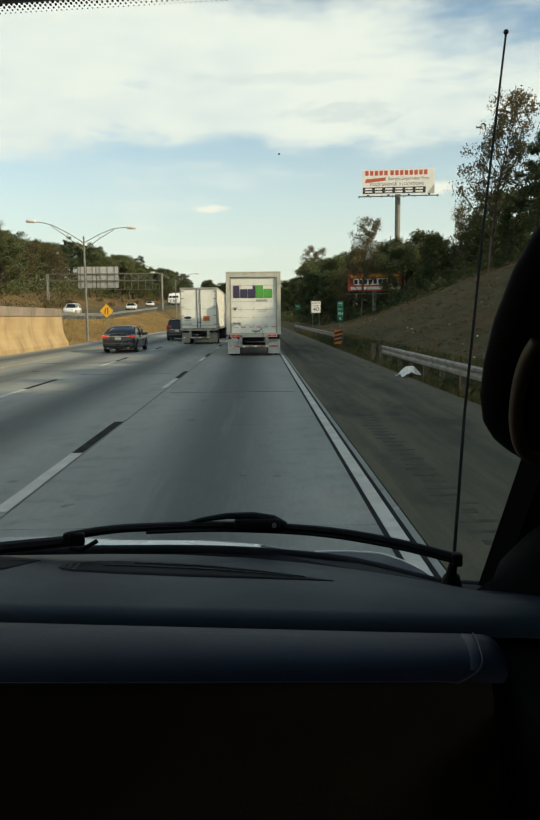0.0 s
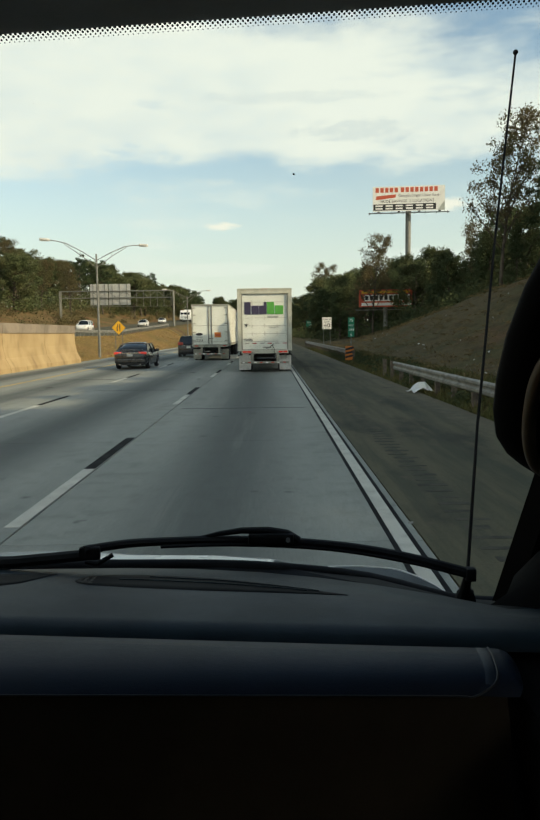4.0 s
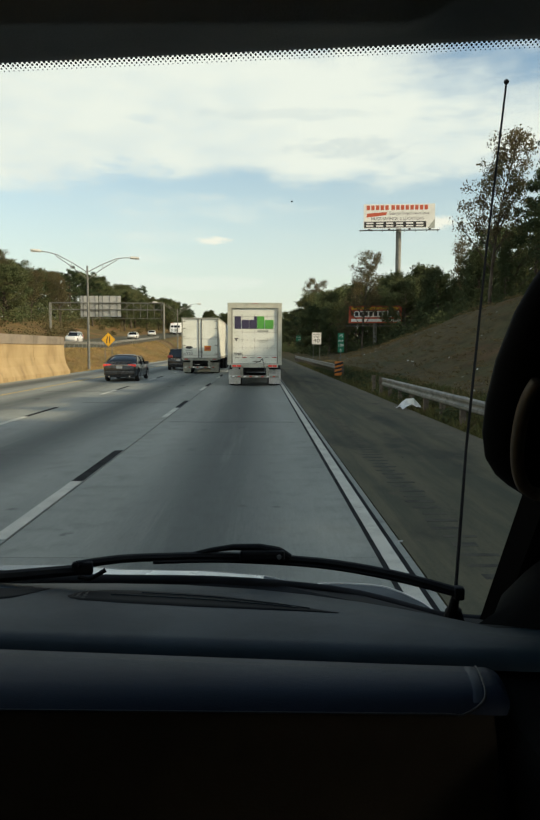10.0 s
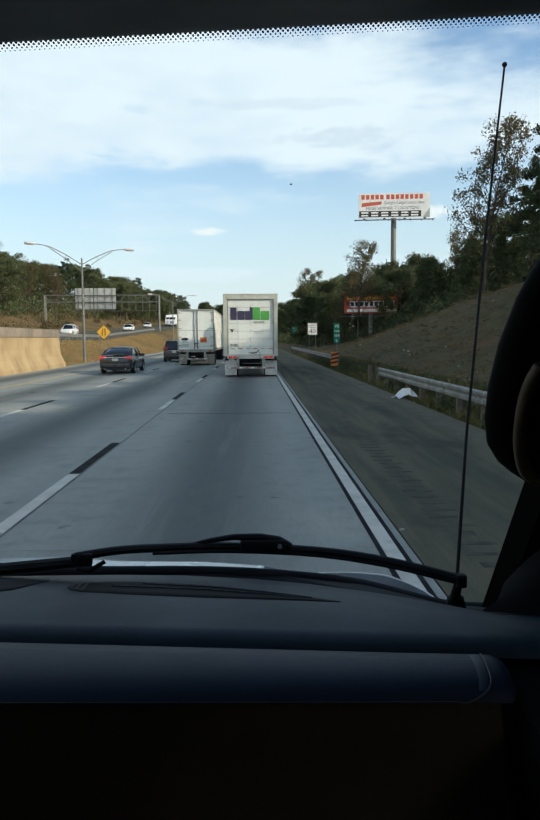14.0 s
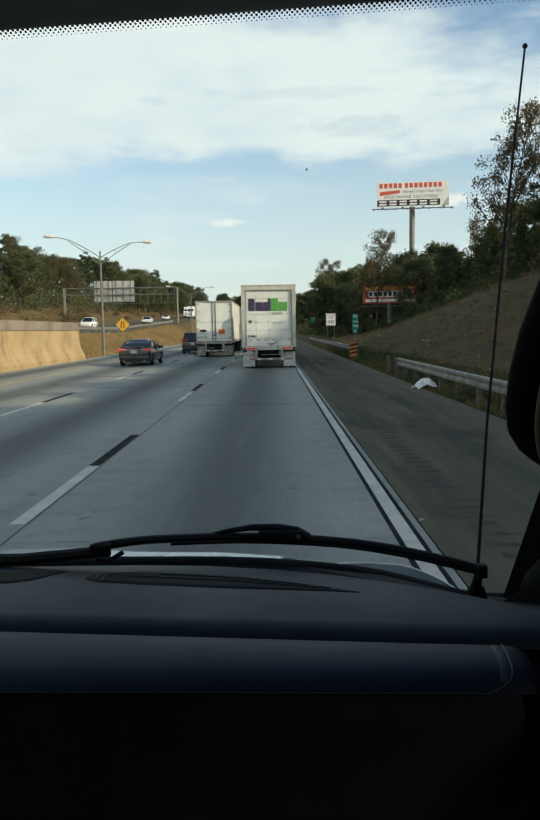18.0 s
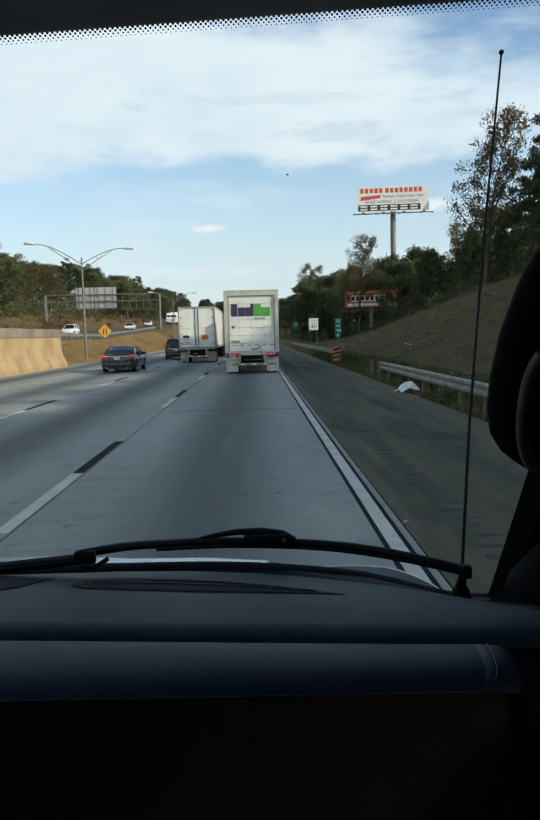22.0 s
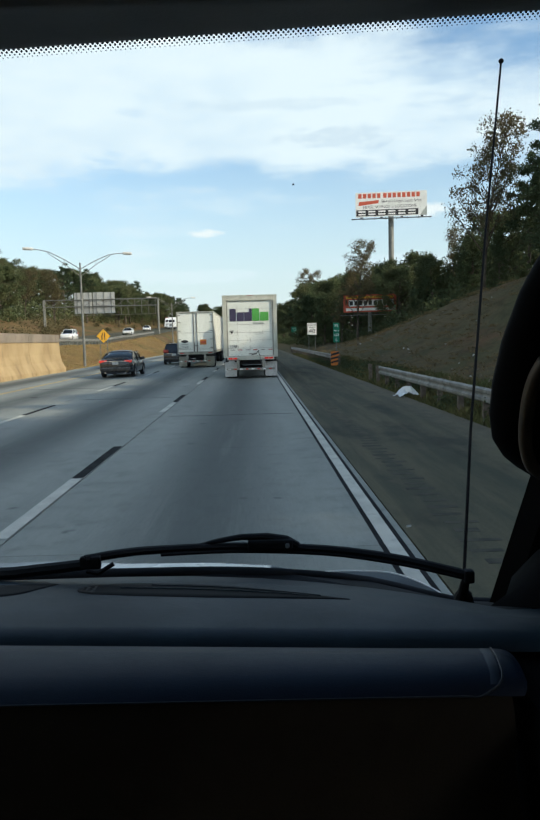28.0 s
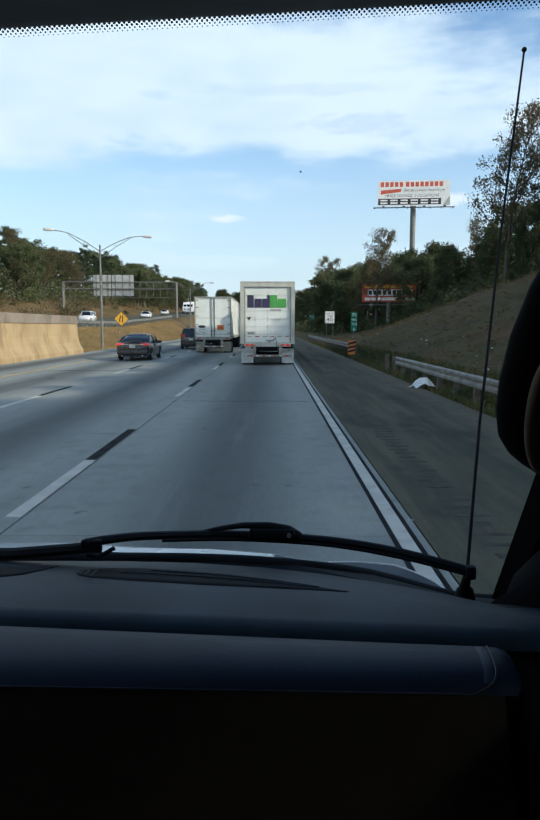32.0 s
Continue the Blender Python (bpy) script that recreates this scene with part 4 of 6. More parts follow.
def car(name, at, label, paint, L, W, H, kind="sedan", turn=0.0, lit=True):
    """Rear at y=0, nose at y=L. Lofted body, glass house, roof, lamps, wheels."""
    c = thing(name, at, label, "car", "cars on the highway", turn=turn)
    hw = W / 2
    belt = 0.60 * H if kind == "suv" else 0.63 * H
    hood = 0.56 * H
    deck = 0.685 * H if kind == "sedan" else belt

    def ring(y, half, zb, zt, crown=0.0):
        return [(-half * 0.86, y, zb), (-half * 0.98, y, zb + 0.10), (-half, y, (zb + zt) / 2 + 0.05), (-half * 0.97, y, zt - 0.06), (-half * 0.86, y, zt),
                (0, y, zt + crown), (half * 0.86, y, zt), (half * 0.97, y, zt - 0.06), (half, y, (zb + zt) / 2 + 0.05), (half * 0.98, y, zb + 0.10), (half * 0.86, y, zb)]

    rows = [ring(0.0, hw * 0.84, 0.42, deck - 0.16), ring(0.05, hw * 0.92, 0.32, deck - 0.06, 0.02), ring(0.22, hw * 0.97, 0.25, deck - 0.005, 0.03), ring(L * 0.25, hw, 0.20, belt + 0.02, 0.01),
            ring(L * 0.55, hw, 0.20, belt, 0.0), ring(L * 0.72, hw * 0.99, 0.20, hood + 0.06, 0.03), ring(L * 0.90, hw * 0.95, 0.24, hood, 0.03), ring(L * 0.98, hw * 0.86, 0.32, hood - 0.14, 0.01), ring(L, hw * 0.74, 0.42, hood - 0.26)]
    body = part("body", loft(bmesh.new(), rows, close=True), paint, c, smooth=True)
    if kind == "sedan":
        y0, y1, y2, y3 = 0.62, 1.55, 2.55, L * 0.73
    else:
        y0, y1, y2, y3 = 0.10, 0.42, 2.75, L * 0.70
    rw, bw = hw * 0.70, hw * 0.90
    zr = H - 0.06
    gl = [[(-bw, y0, belt), (-bw * 0.97, y0, belt + 0.01), (bw * 0.97, y0, belt + 0.01), (bw, y0, belt)],
          [(-bw, y1, belt - 0.02), (-rw, y1, zr), (rw, y1, zr), (bw, y1, belt - 0.02)],
          [(-bw, y2, belt - 0.02), (-rw, y2, zr), (rw, y2, zr), (bw, y2, belt - 0.02)],
          [(-bw, y3, hood + 0.02), (-bw * 0.97, y3, hood + 0.03), (bw * 0.97, y3, hood + 0.03), (bw, y3, hood + 0.02)]]
    if kind == "sedan":
        stations = [(0.58, deck + 0.02, 0.86), (0.95, 0.835 * H, 0.82), (1.40, 0.945 * H, 0.765), (1.85, 0.985 * H, 0.74), (2.30, 0.993 * H, 0.735), (2.70, 0.972 * H, 0.745), (3.10, 0.87 * H, 0.79), (y3, hood + 0.05, 0.86)]

        def arch(y, top, half, lift=0.0, low=0.0):
            zb = belt - 0.05
            h = max(0.03, top - zb)
            r_, b_ = hw * half, hw * 0.93
            pts = [(-b_, 0.0), (-(b_ * 0.62 + r_ * 0.38), 0.50), (-r_, 0.86), (-r_ * 0.62, 0.975), (0.0, 1.0)]
            pts = [p for p in pts if p[1] >= low]
            pts += [(-px, pz) for px, pz in pts[-2::-1]]
            return [(px * (1 + lift * 0.6), y, zb + pz * h + lift) for px, pz in pts]

        house = part("window_glass", loft(bmesh.new(), [arch(*s_) for s_ in stations], close=True), M_CARGLASS, c, smooth=True)
        part("roof", loft(bmesh.new(), [arch(*s_, lift=0.012, low=0.8) for s_ in stations[2:6]], close=True), paint, c, smooth=True)
        for s in (-1, 1):
            part("rear_pillar", loft(bmesh.new(), [[(s * (hw * 0.945), 0.50, belt - 0.04), (s * (hw * 0.90), 0.58, deck + 0.03)], [(s * (hw * 0.935), 1.02, belt - 0.02), (s * (hw * 0.86), 0.92, 0.80 * H)], [(s * (hw * 0.90), 1.25, belt + 0.14), (s * (hw * 0.805), 1.22, 0.90 * H)], [(s * (hw * 0.83), 1.62, 0.89 * H), (s * (hw * 0.775), 1.60, 0.955 * H)]]), paint, c, smooth=True)
            part("pillar", tube(bmesh.new(), [(s * hw * 0.94, 2.18, belt - 0.02), (s * hw * 0.86, 2.14, 0.80 * H), (s * hw * 0.75, 2.08, 0.95 * H)], 0.030, 6), paint, c)
            part("pillar", tube(bmesh.new(), [(s * hw * 0.92, y3 - 0.05, hood + 0.05), (s * hw * 0.85, 3.15, 0.82 * H), (s * hw * 0.77, 2.75, 0.95 * H)], 0.034, 6), paint, c)
    else:
        house = part("window_glass", loft(bmesh.new(), gl, close=True), M_CARGLASS, c)
        roof = [[(-rw - 0.02, y, zr - 0.03), (-rw * 0.9, y, zr + 0.02 + b), (0, y, zr + 0.035 + b), (rw * 0.9, y, zr + 0.02 + b), (rw + 0.02, y, zr - 0.03)] for y, b in ((y1 - 0.05, -0.01), (y1 + 0.3, 0.02), ((y1 + y2) / 2, 0.03), (y2 - 0.2, 0.02), (y2 + 0.05, -0.01))]
        part("roof", loft(bmesh.new(), roof, close=True), paint, c, smooth=True)
    for s in (-1, 1):
        for a, b in ((((bw, y0, belt)), (rw, y1, zr)), ((bw, y3, hood + 0.04), (rw, y2, zr)), ((bw * 0.985, (y1 + y2) / 2 - 0.1, belt), (rw, (y1 + y2) / 2 - 0.05, zr))):
            if kind != "sedan":
                part("pillar", tube(bmesh.new(), [(s * a[0], a[1], a[2]), (s * b[0], b[1], b[2])], 0.035, 6), paint, c)
        part("door_mirror", boxed(s * (hw * 0.98), s * (hw + 0.20), y3 - 0.55, y3 - 0.40, belt - 0.02, belt + 0.14, 0.03), paint, c)
        part("door_handle", boxed(s * (hw + 0.002), s * (hw + 0.02), L * 0.40, L * 0.44, belt - 0.16, belt - 0.12), M_CHROME, c)
        zt = deck - 0.19 if kind == "sedan" else belt - 0.05
        h = 0.17 if kind == "sedan" else 0.30
        part("tail_lamp", boxed(s * hw * 0.50, s * hw * 0.955, 0.005, 0.20, zt, zt + h * 0.80, 0.04), M_RED if lit else M_REDDULL, c, "red tail lamp")
        part("headlamp", boxed(s * hw * 0.50, s * hw * 0.86, L - 0.14, L + 0.005, hood - 0.22, hood - 0.08, 0.03), M_SIGNWHITE, c)
        wheel(c, s * (hw - 0.11), L * 0.19, 0.33 if kind == "sedan" else 0.37, 0.22)
        wheel(c, s * (hw - 0.11), L * 0.81, 0.33 if kind == "sedan" else 0.37, 0.22)
        for y in (L * 0.19, L * 0.81):
            r = 0.39 if kind == "sedan" else 0.43
            arch = bmesh.new()
            loft(arch, [[(s * (hw + 0.004), y + q * math.cos(a), 0.34 + q * math.sin(a)) for q in (r, r - 0.07)] + [(s * (hw - 0.25), y + (r - 0.07) * math.cos(a), 0.34 + (r - 0.07) * math.sin(a))] for a in [math.pi * i / 10 for i in range(11)]])
            part("wheel_arch", arch, M_CHASSIS, c)
    part("bumper", boxed(-hw * 0.90, hw * 0.90, -0.07, 0.12, 0.34, 0.56, 0.05), paint, c)
    part("lower_bumper", boxed(-hw * 0.80, hw * 0.80, -0.05, 0.14, 0.22, 0.335, 0.03), M_CHASSIS, c)
    part("licence_plate", boxed(-0.16, 0.16, -0.045 if kind == "sedan" else -0.02, -0.012, deck - 0.30, deck - 0.15), M_PLATE, c)
    part("trim_strip", boxed(-hw * 0.66, hw * 0.66, -0.03, 0.02, deck - 0.13, deck - 0.10, 0.006), M_CHROME, c)
    if kind == "sedan":
        part("spoiler", boxed(-hw * 0.72, hw * 0.72, 0.10, 0.26, deck + 0.035, deck + 0.075, 0.015), paint, c)
        for s in (-1, 1):
            part("exhaust", tube(bmesh.new(), [(s * 0.55, -0.06, 0.27), (s * 0.55, 0.2, 0.27)], 0.04), M_CHROME, c)
    else:
        for s in (-1, 1):
            part("roof_rack", tube(bmesh.new(), [(s * rw * 0.85, y1 + 0.1, H + 0.03), (s * rw * 0.85, y1 + 0.3, H + 0.07), (s * rw * 0.85, y2 - 0.3, H + 0.07), (s * rw * 0.85, y2 - 0.1, H + 0.03)], 0.02), M_CHASSIS, c)
        part("wiper", tube(bmesh.new(), [(0.0, 0.06, belt + 0.03), (0.4, 0.16, belt + 0.16)], 0.012), M_CHASSIS, c)
    return c


car("sedan", (-7.55, 39.0, 0), "dark grey sedan with lit red tail lamps on the concrete", M_GREYPAINT, 4.85, 1.85, 1.46)
car("suv", (-6.6, 59.0, 0), "black boxy SUV with a roof rack ahead of the truck", M_BLACKPAINT, 4.7, 1.85, 1.75, "suv", lit=False)
for x, y, lab in ((-26.0, 152.0, "white car coming on the raised carriageway"), (-30.0, 205.0, "small white car far up the raised carriageway")):
    car("oncoming_car", (x, y, level(-30, y) + 0.06), lab, M_WHITEPAINT, 4.6, 1.8, 1.5, "sedan", turn=180, lit=False)
car("oncoming_suv", (-29.5, 118.0, level(-30, 118) + 0.06), "white pickup-sized SUV coming on the raised carriageway", M_WHITEPAINT, 4.9, 1.9, 1.8, "suv", turn=180, lit=False)



def oncoming_truck(x, y, paint, label):
    z = level(-30, y) + 0.06
    t = thing("oncoming_truck", (x, y, z), label, "truck", "trucks on the far carriageway", turn=180)
    part("trailer", boxed(-1.28, 1.28, -15.5, -2.9, 1.1, 4.0, 0.05), paint, t)
    c = part("cab", prism(bmesh.new(), [(-2.4, 0.7), (-2.4, 3.7), (-1.6, 3.85), (-0.5, 3.1), (0.1, 2.2), (1.5, 1.9), (1.7, 0.6)], "x", -1.15, 1.15, 0.06), M_WHITEPAINT, t)
    part("windscreen", prism(bmesh.new(), [(-0.47, 3.0), (0.06, 2.28), (0.10, 2.30), (-0.43, 3.04)], "x", -0.95, 0.95), M_CARGLASS, c)
    part("grille", boxed(-0.6, 0.6, 1.70, 1.74, 0.95, 1.75, 0.01), M_CHROME, c)
    part("bumper", boxed(-1.15, 1.15, 1.55, 1.85, 0.45, 0.80, 0.04), M_CHROME, c)
    for s in (-1, 1):
        part("headlamp", boxed(s * 0.75, s * 1.08, 1.68, 1.74, 0.98, 1.18, 0.02), M_SIGNWHITE, c)
        for yy in (1.0, -2.6, -13.2, -14.5):
            wheel(t, s * 1.0, yy, 0.5, 0.3)
    part("chassis", boxed(-0.5, 0.5, -15.0, 1.5, 0.55, 0.95), M_CHASSIS, t)


oncoming_truck(-27.0, 238.0, M_TRAILER, "white semi truck coming down the raised carriageway")
oncoming_truck(-31.0, 262.0, M_BOARDRED, "semi truck with a red trailer on the raised carriageway")

# ---- signs, lamps and boards ----


def sign_posts(s, xs, z0, z1, y=0.03):
    for x in xs:
        part("post", boxed(x - 0.03, x + 0.03, y, y + 0.05, z0, z1), M_STEEL, s)


def warning_sign(x, y):
    z = level(x, y)
    s = thing("warning_sign", (x, y, z), "yellow diamond merge sign on two posts in the grass", "road sign", "road signs")
    cz, r = 2.55, 0.70
    p = part("panel", prism(bmesh.new(), [(-r, cz), (0, cz - r), (r, cz), (0, cz + r)], "y", 0.0, 0.012, 0.0), M_SIGNYELLOW, s)
    part("symbol_line", prism(bmesh.new(), [(-0.20, cz - 0.36), (-0.11, cz - 0.36), (-0.11, cz), (-0.04, cz + 0.15), (-0.04, cz + 0.34), (-0.13, cz + 0.34), (-0.13, cz + 0.17), (-0.20, cz + 0.02)], "y", -0.006, -0.001), M_INK, p)
    part("symbol_line", boxed(0.08, 0.17, -0.006, -0.001, cz - 0.36, cz + 0.36), M_INK, p)
    sign_posts(s, (-0.35, 0.35), -0.2, cz)
    return s


warning_sign(-15.2, 73.0)
warning_sign(-16.5, 190.0)


def gantry(y, x0, x1, z_top):
    z0 = min(level(x0, y), level(x1, y))
    g = thing("sign_gantry", (0, y, z0), "galvanised truss gantry over the far carriageway, sign backs towards us", "sign gantry")
    t = z_top - z0
    for x in (x0, x1):
        for d in (-0.5, 0.5):
            part("column", tube(bmesh.new(), [(x, d, level(x, y) - z0 - 0.2), (x, d, t)], 0.16, 10), M_STEEL, g)
    for d in (-0.5, 0.5):
        for z in (t - 1.5, t):
            part("chord", tube(bmesh.new(), [(x0, d, z), (x1, d, z)], 0.09, 8), M_STEEL, g)
    n = 14
    for i in range(n):
        xa, xb = x0 + (x1 - x0) * i / n, x0 + (x1 - x0) * (i + 1) / n
        part("brace", tube(bmesh.new(), [(xa, -0.5, t - 1.5 if i % 2 else t), (xb, -0.5, t if i % 2 else t - 1.5)], 0.05, 6), M_STEEL, g)
    for xa, xb in ((-39.5, -35.6), (-35.4, -30.6)):
        b = part("sign_panel", boxed(xa, xb, 0.75, 0.80, t - 3.0, t + 1.6), M_SIGNBACK, g, "bare aluminium sign back")
        for k_ in range(3):
            x = xa + (xb - xa) * (k_ + 0.5) / 3
            part("stiffener", boxed(x - 0.06, x + 0.06, 0.60, 0.745, t - 3.3, t + 1.6), M_STEEL, b)
    for i in range(6):
        x = -29.0 + i * 1.5
        part("bracket", boxed(x - 0.04, x + 0.04, -0.75, -0.66, t - 3.4, t), M_STEEL, g)
    part("walkway", boxed(-40, -21.5, -1.0, -0.55, t - 3.45, t - 3.40), M_STEEL, g)
    return g


gantry(160.0, -46.0, -21.0, 11.6)


def lamp_pole(x, y, h, z):
    p = thing("street_lamp", (x, y, z), "tall aluminium street lamp with two curved truss arms", "street lamp", "street lamps on the median", turn=32)
    part("pole", tube(bmesh.new(), [(0, 0, 0), (0, 0, h * 0.5), (0, 0, h)], [0.12, 0.10, 0.07], 10), M_STEEL, p)
    for s in (-1, 1):
        up = [(s * 0.06, 0, h - 0.5), (s * 1.3, 0, h + 0.20), (s * 2.6, 0, h + 0.78), (s * 3.4, 0, h + 0.92), (s * 4.0, 0, h + 0.95)]
        dn = [(s * 0.06, 0, h - 1.1), (s * 1.4, 0, h - 0.10), (s * 2.7, 0, h + 0.70)]
        part("arm", tube(bmesh.new(), up, 0.035, 8), M_STEEL, p)
        part("lower_arm", tube(bmesh.new(), dn, 0.03, 8), M_STEEL, p)
        for a, b in ((up[1], dn[1]), (up[2], dn[2])):
            part("arm_strut", tube(bmesh.new(), [a, b], 0.02, 6), M_STEEL, p)
        part("lamp_head", loft(bmesh.new(), [[(s * (3.9 + u), w * ww, h + 0.95 + zz) for w, zz in ((-1, 0), (-0.6, 0.12), (0.6, 0.12), (1, 0), (0.6, -0.10), (-0.6, -0.10))] for u, ww in ((0, 0.08), (0.25, 0.17), (0.6, 0.17), (0.8, 0.06))], close=True), M_SIGNBACK, p)
    return p


lamp_pole(-14.6, 62.0, 8.9, level(-14.6, 62.0) - 0.1)
lamp_pole(-14.4, 128.0, 8.9, level(-14.4, 128.0) - 0.1)


def board(x, y, z_low, w, h, turn, scheme, label, pole_to):
    b = thing("billboard", (x, y, pole_to), label, "billboard", "billboards beside the highway", turn=turn)
    zl = z_low - pole_to
    part("pole", tube(bmesh.new(), [(0, 0.5, -0.4), (0, 0.5, zl + h * 0.6)], 0.038 * w, 16), M_STEEL, b)
    part("beam", boxed(-w * 0.46, w * 0.46, 0.25, 0.75, zl + 0.2, zl + 0.6), M_CHASSIS, b)
    part("back_frame", boxed(-w * 0.49, w * 0.49, 0.06, 0.24, zl + 0.05, zl + h - 0.05), M_SIGNBACK, b)
    f = part("face", boxed(-w / 2, w / 2, 0.0, 0.058, zl, zl + h, 0.01), M_SIGNWHITE if scheme == "white" else M_BOARDRED, b)
    part("catwalk", boxed(-w * 0.56, w * 0.56, -0.9, -0.1, zl - 0.42, zl - 0.36), M_STEEL, b)
    for i in range(8):
        xx = -w * 0.54 + i * w * 1.08 / 7
        part("catwalk_bracket", tube(bmesh.new(), [(xx, -0.9, zl - 0.44), (xx, 0.1, zl - 0.55), (xx, 0.2, zl - 0.1)], 0.04, 5), M_CHASSIS, b)
    for i in range(4):
        xx = -w * 0.42 + i * w * 0.28
        part("flood_lamp", boxed(xx - 0.2, xx + 0.2, -1.1, -0.85, zl - 0.36, zl - 0.16, 0.03), M_CHASSIS, b)
    if scheme == "white":
        for k_ in range(13):     # business name as plain bars
            x0 = -w * 0.46 + k_ * w * 0.066 + (0.25 if k_ > 4 else 0)
            part("red_name_bar", boxed(x0, x0 + w * 0.048, -0.008, -0.001, zl + h * 0.76, zl + h * 0.95), M_BOARDRED, f)
        part("script_bar", prism(bmesh.new(), [(-w * 0.46, zl + h * 0.46), (-w * 0.18, zl + h * 0.55), (-w * 0.17, zl + h * 0.68), (-w * 0.45, zl + h * 0.62)], "y", -0.008, -0.001), M_BOARDRED, f)
        lettering("line_text", "Georgia's Largest Liquor Store", h * 0.17, (w * 0.14, -0.004, zl + h * 0.62), M_INK, f, w * 0.56)
        lettering("line_text", "HUGE SAVINGS  2 LOCATIONS", h * 0.17, (-w * 0.02, -0.004, zl + h * 0.40), M_INK, f, w * 0.74)
        part("address_band", boxed(-w * 0.49, w * 0.38, -0.008, -0.001, zl + h * 0.04, zl + h * 0.29), M_INK, f)
        for j in (0.08, 0.19):
            for k_ in range(6):
                x0 = -w * 0.46 + k_ * w * 0.14
                part("address_bar", boxed(x0, x0 + w * 0.10, -0.014, -0.0085, zl + h * j, zl + h * (j + 0.06)), M_SIGNWHITE, f)
        part("torn_edge", prism(bmesh.new(), [(w * 0.5, zl), (w * 0.5, zl + h * 0.4), (w * 0.45, zl + h * 0.2), (w * 0.40, zl)], "y", -0.006, -0.001), M_GREYMARK, f)
    else:
        part("white_band", boxed(-w * 0.40, w * 0.45, -0.008, -0.001, zl + h * 0.34, zl + h * 0.70), M_SIGNWHITE, f)
        for k_ in range(9):
            x0 = -w * 0.38 + k_ * w * 0.09
            part("name_bar", boxed(x0, x0 + w * 0.06, -0.014, -0.0085, zl + h * 0.40, zl + h * 0.64), M_INK, f)
        part("top_band", boxed(-w * 0.45, w * 0.45, -0.008, -0.001, zl + h * 0.78, zl + h * 0.92), M_SIGNYELLOW, f)
        part("low_band", boxed(-w * 0.45, w * 0.48, -0.008, -0.001, zl + h * 0.08, zl + h * 0.24), M_SIGNWHITE, f)
    return b


board(25.0, 130.0, 23.2, 12.6, 4.3, -6, "white", "white billboard with red and black lettering on a steel pole", level(25, 130))
board(15.5, 96.0, 5.2, 7.0, 2.3, -10, "red", "faded red billboard with white and black bars on the slope", level(15.5, 96))


def speed_sign(x, y):
    s = thing("speed_sign", (x, y, level(x, y)), "white minimum speed 40 sign on two posts beside the rail", "road sign", "road signs")
    p = part("panel", boxed(-0.60, 0.60, 0.0, 0.012, 2.0, 3.5, 0.004), M_SIGNWHITE, s)
    for a in ((-0.57, 0.57, 3.44, 3.46), (-0.57, 0.57, 2.04, 2.06), (-0.57, -0.55, 2.06, 3.44), (0.55, 0.57, 2.06, 3.44)):
        part("border", boxed(a[0], a[1], -0.004, -0.0005, a[2], a[3]), M_INK, p)
    lettering("word", "MINIMUM", 0.22, (0, -0.003, 3.22), M_INK, p, 0.95)
    lettering("word", "SPEED", 0.24, (0, -0.003, 2.92), M_INK, p, 0.72)
    lettering("number", "40", 0.72, (0, -0.003, 2.45), M_INK, p, 0.80)
    sign_posts(s, (-0.42, 0.42), -0.25, 3.4)


def mile_marker(x, y):
    s = thing("mile_marker", (x, y, level(x, y)), "narrow green mile marker with white lettering on one post", "road sign", "road signs")
    p = part("panel", boxed(-0.24, 0.24, 0.0, 0.012, 1.35, 2.85, 0.004), M_SIGNGREEN, s)
    lettering("number", "75", 0.30, (0, -0.003, 2.62), M_SIGNWHITE, p, 0.30)
    lettering("word", "MILE", 0.20, (0, -0.003, 2.24), M_SIGNWHITE, p, 0.38)
    lettering("number", "184", 0.30, (0, -0.003, 1.90), M_SIGNWHITE, p, 0.38)
    lettering("number", "6", 0.30, (0, -0.003, 1.52), M_SIGNWHITE, p, 0.14)
    sign_posts(s, (0.0,), -0.25, 2.8)


def guide_sign(x, y):
    s = thing("guide_sign", (x, y, level(x, y)), "green guide sign listing three distances, on two steel posts", "road sign", "road signs")
    p = part("panel", boxed(-1.45, 1.45, 0.0, 0.015, 2.3, 3.95, 0.006), M_SIGNGREEN, s)
    for j, (a, b) in enumerate((("Rumble Rd", "4"), ("I 475", "7"), ("Macon", "21"))):
        z = 3.62 - j * 0.50
        lettering("place", a, 0.38, (-0.55, -0.003, z), M_SIGNWHITE, p, (1.5, 0.8, 1.0)[j])
        lettering("distance", b, 0.38, (1.05, -0.003, z), M_SIGNWHITE, p, (0.2, 0.2, 0.42)[j])
    sign_posts(s, (-0.9, 0.9), -0.25, 3.8)


speed_sign(7.4, 92.0)
mile_marker(6.4, 56.0)
guide_sign(9.2, 150.0)

# ---- trees and undergrowth ----


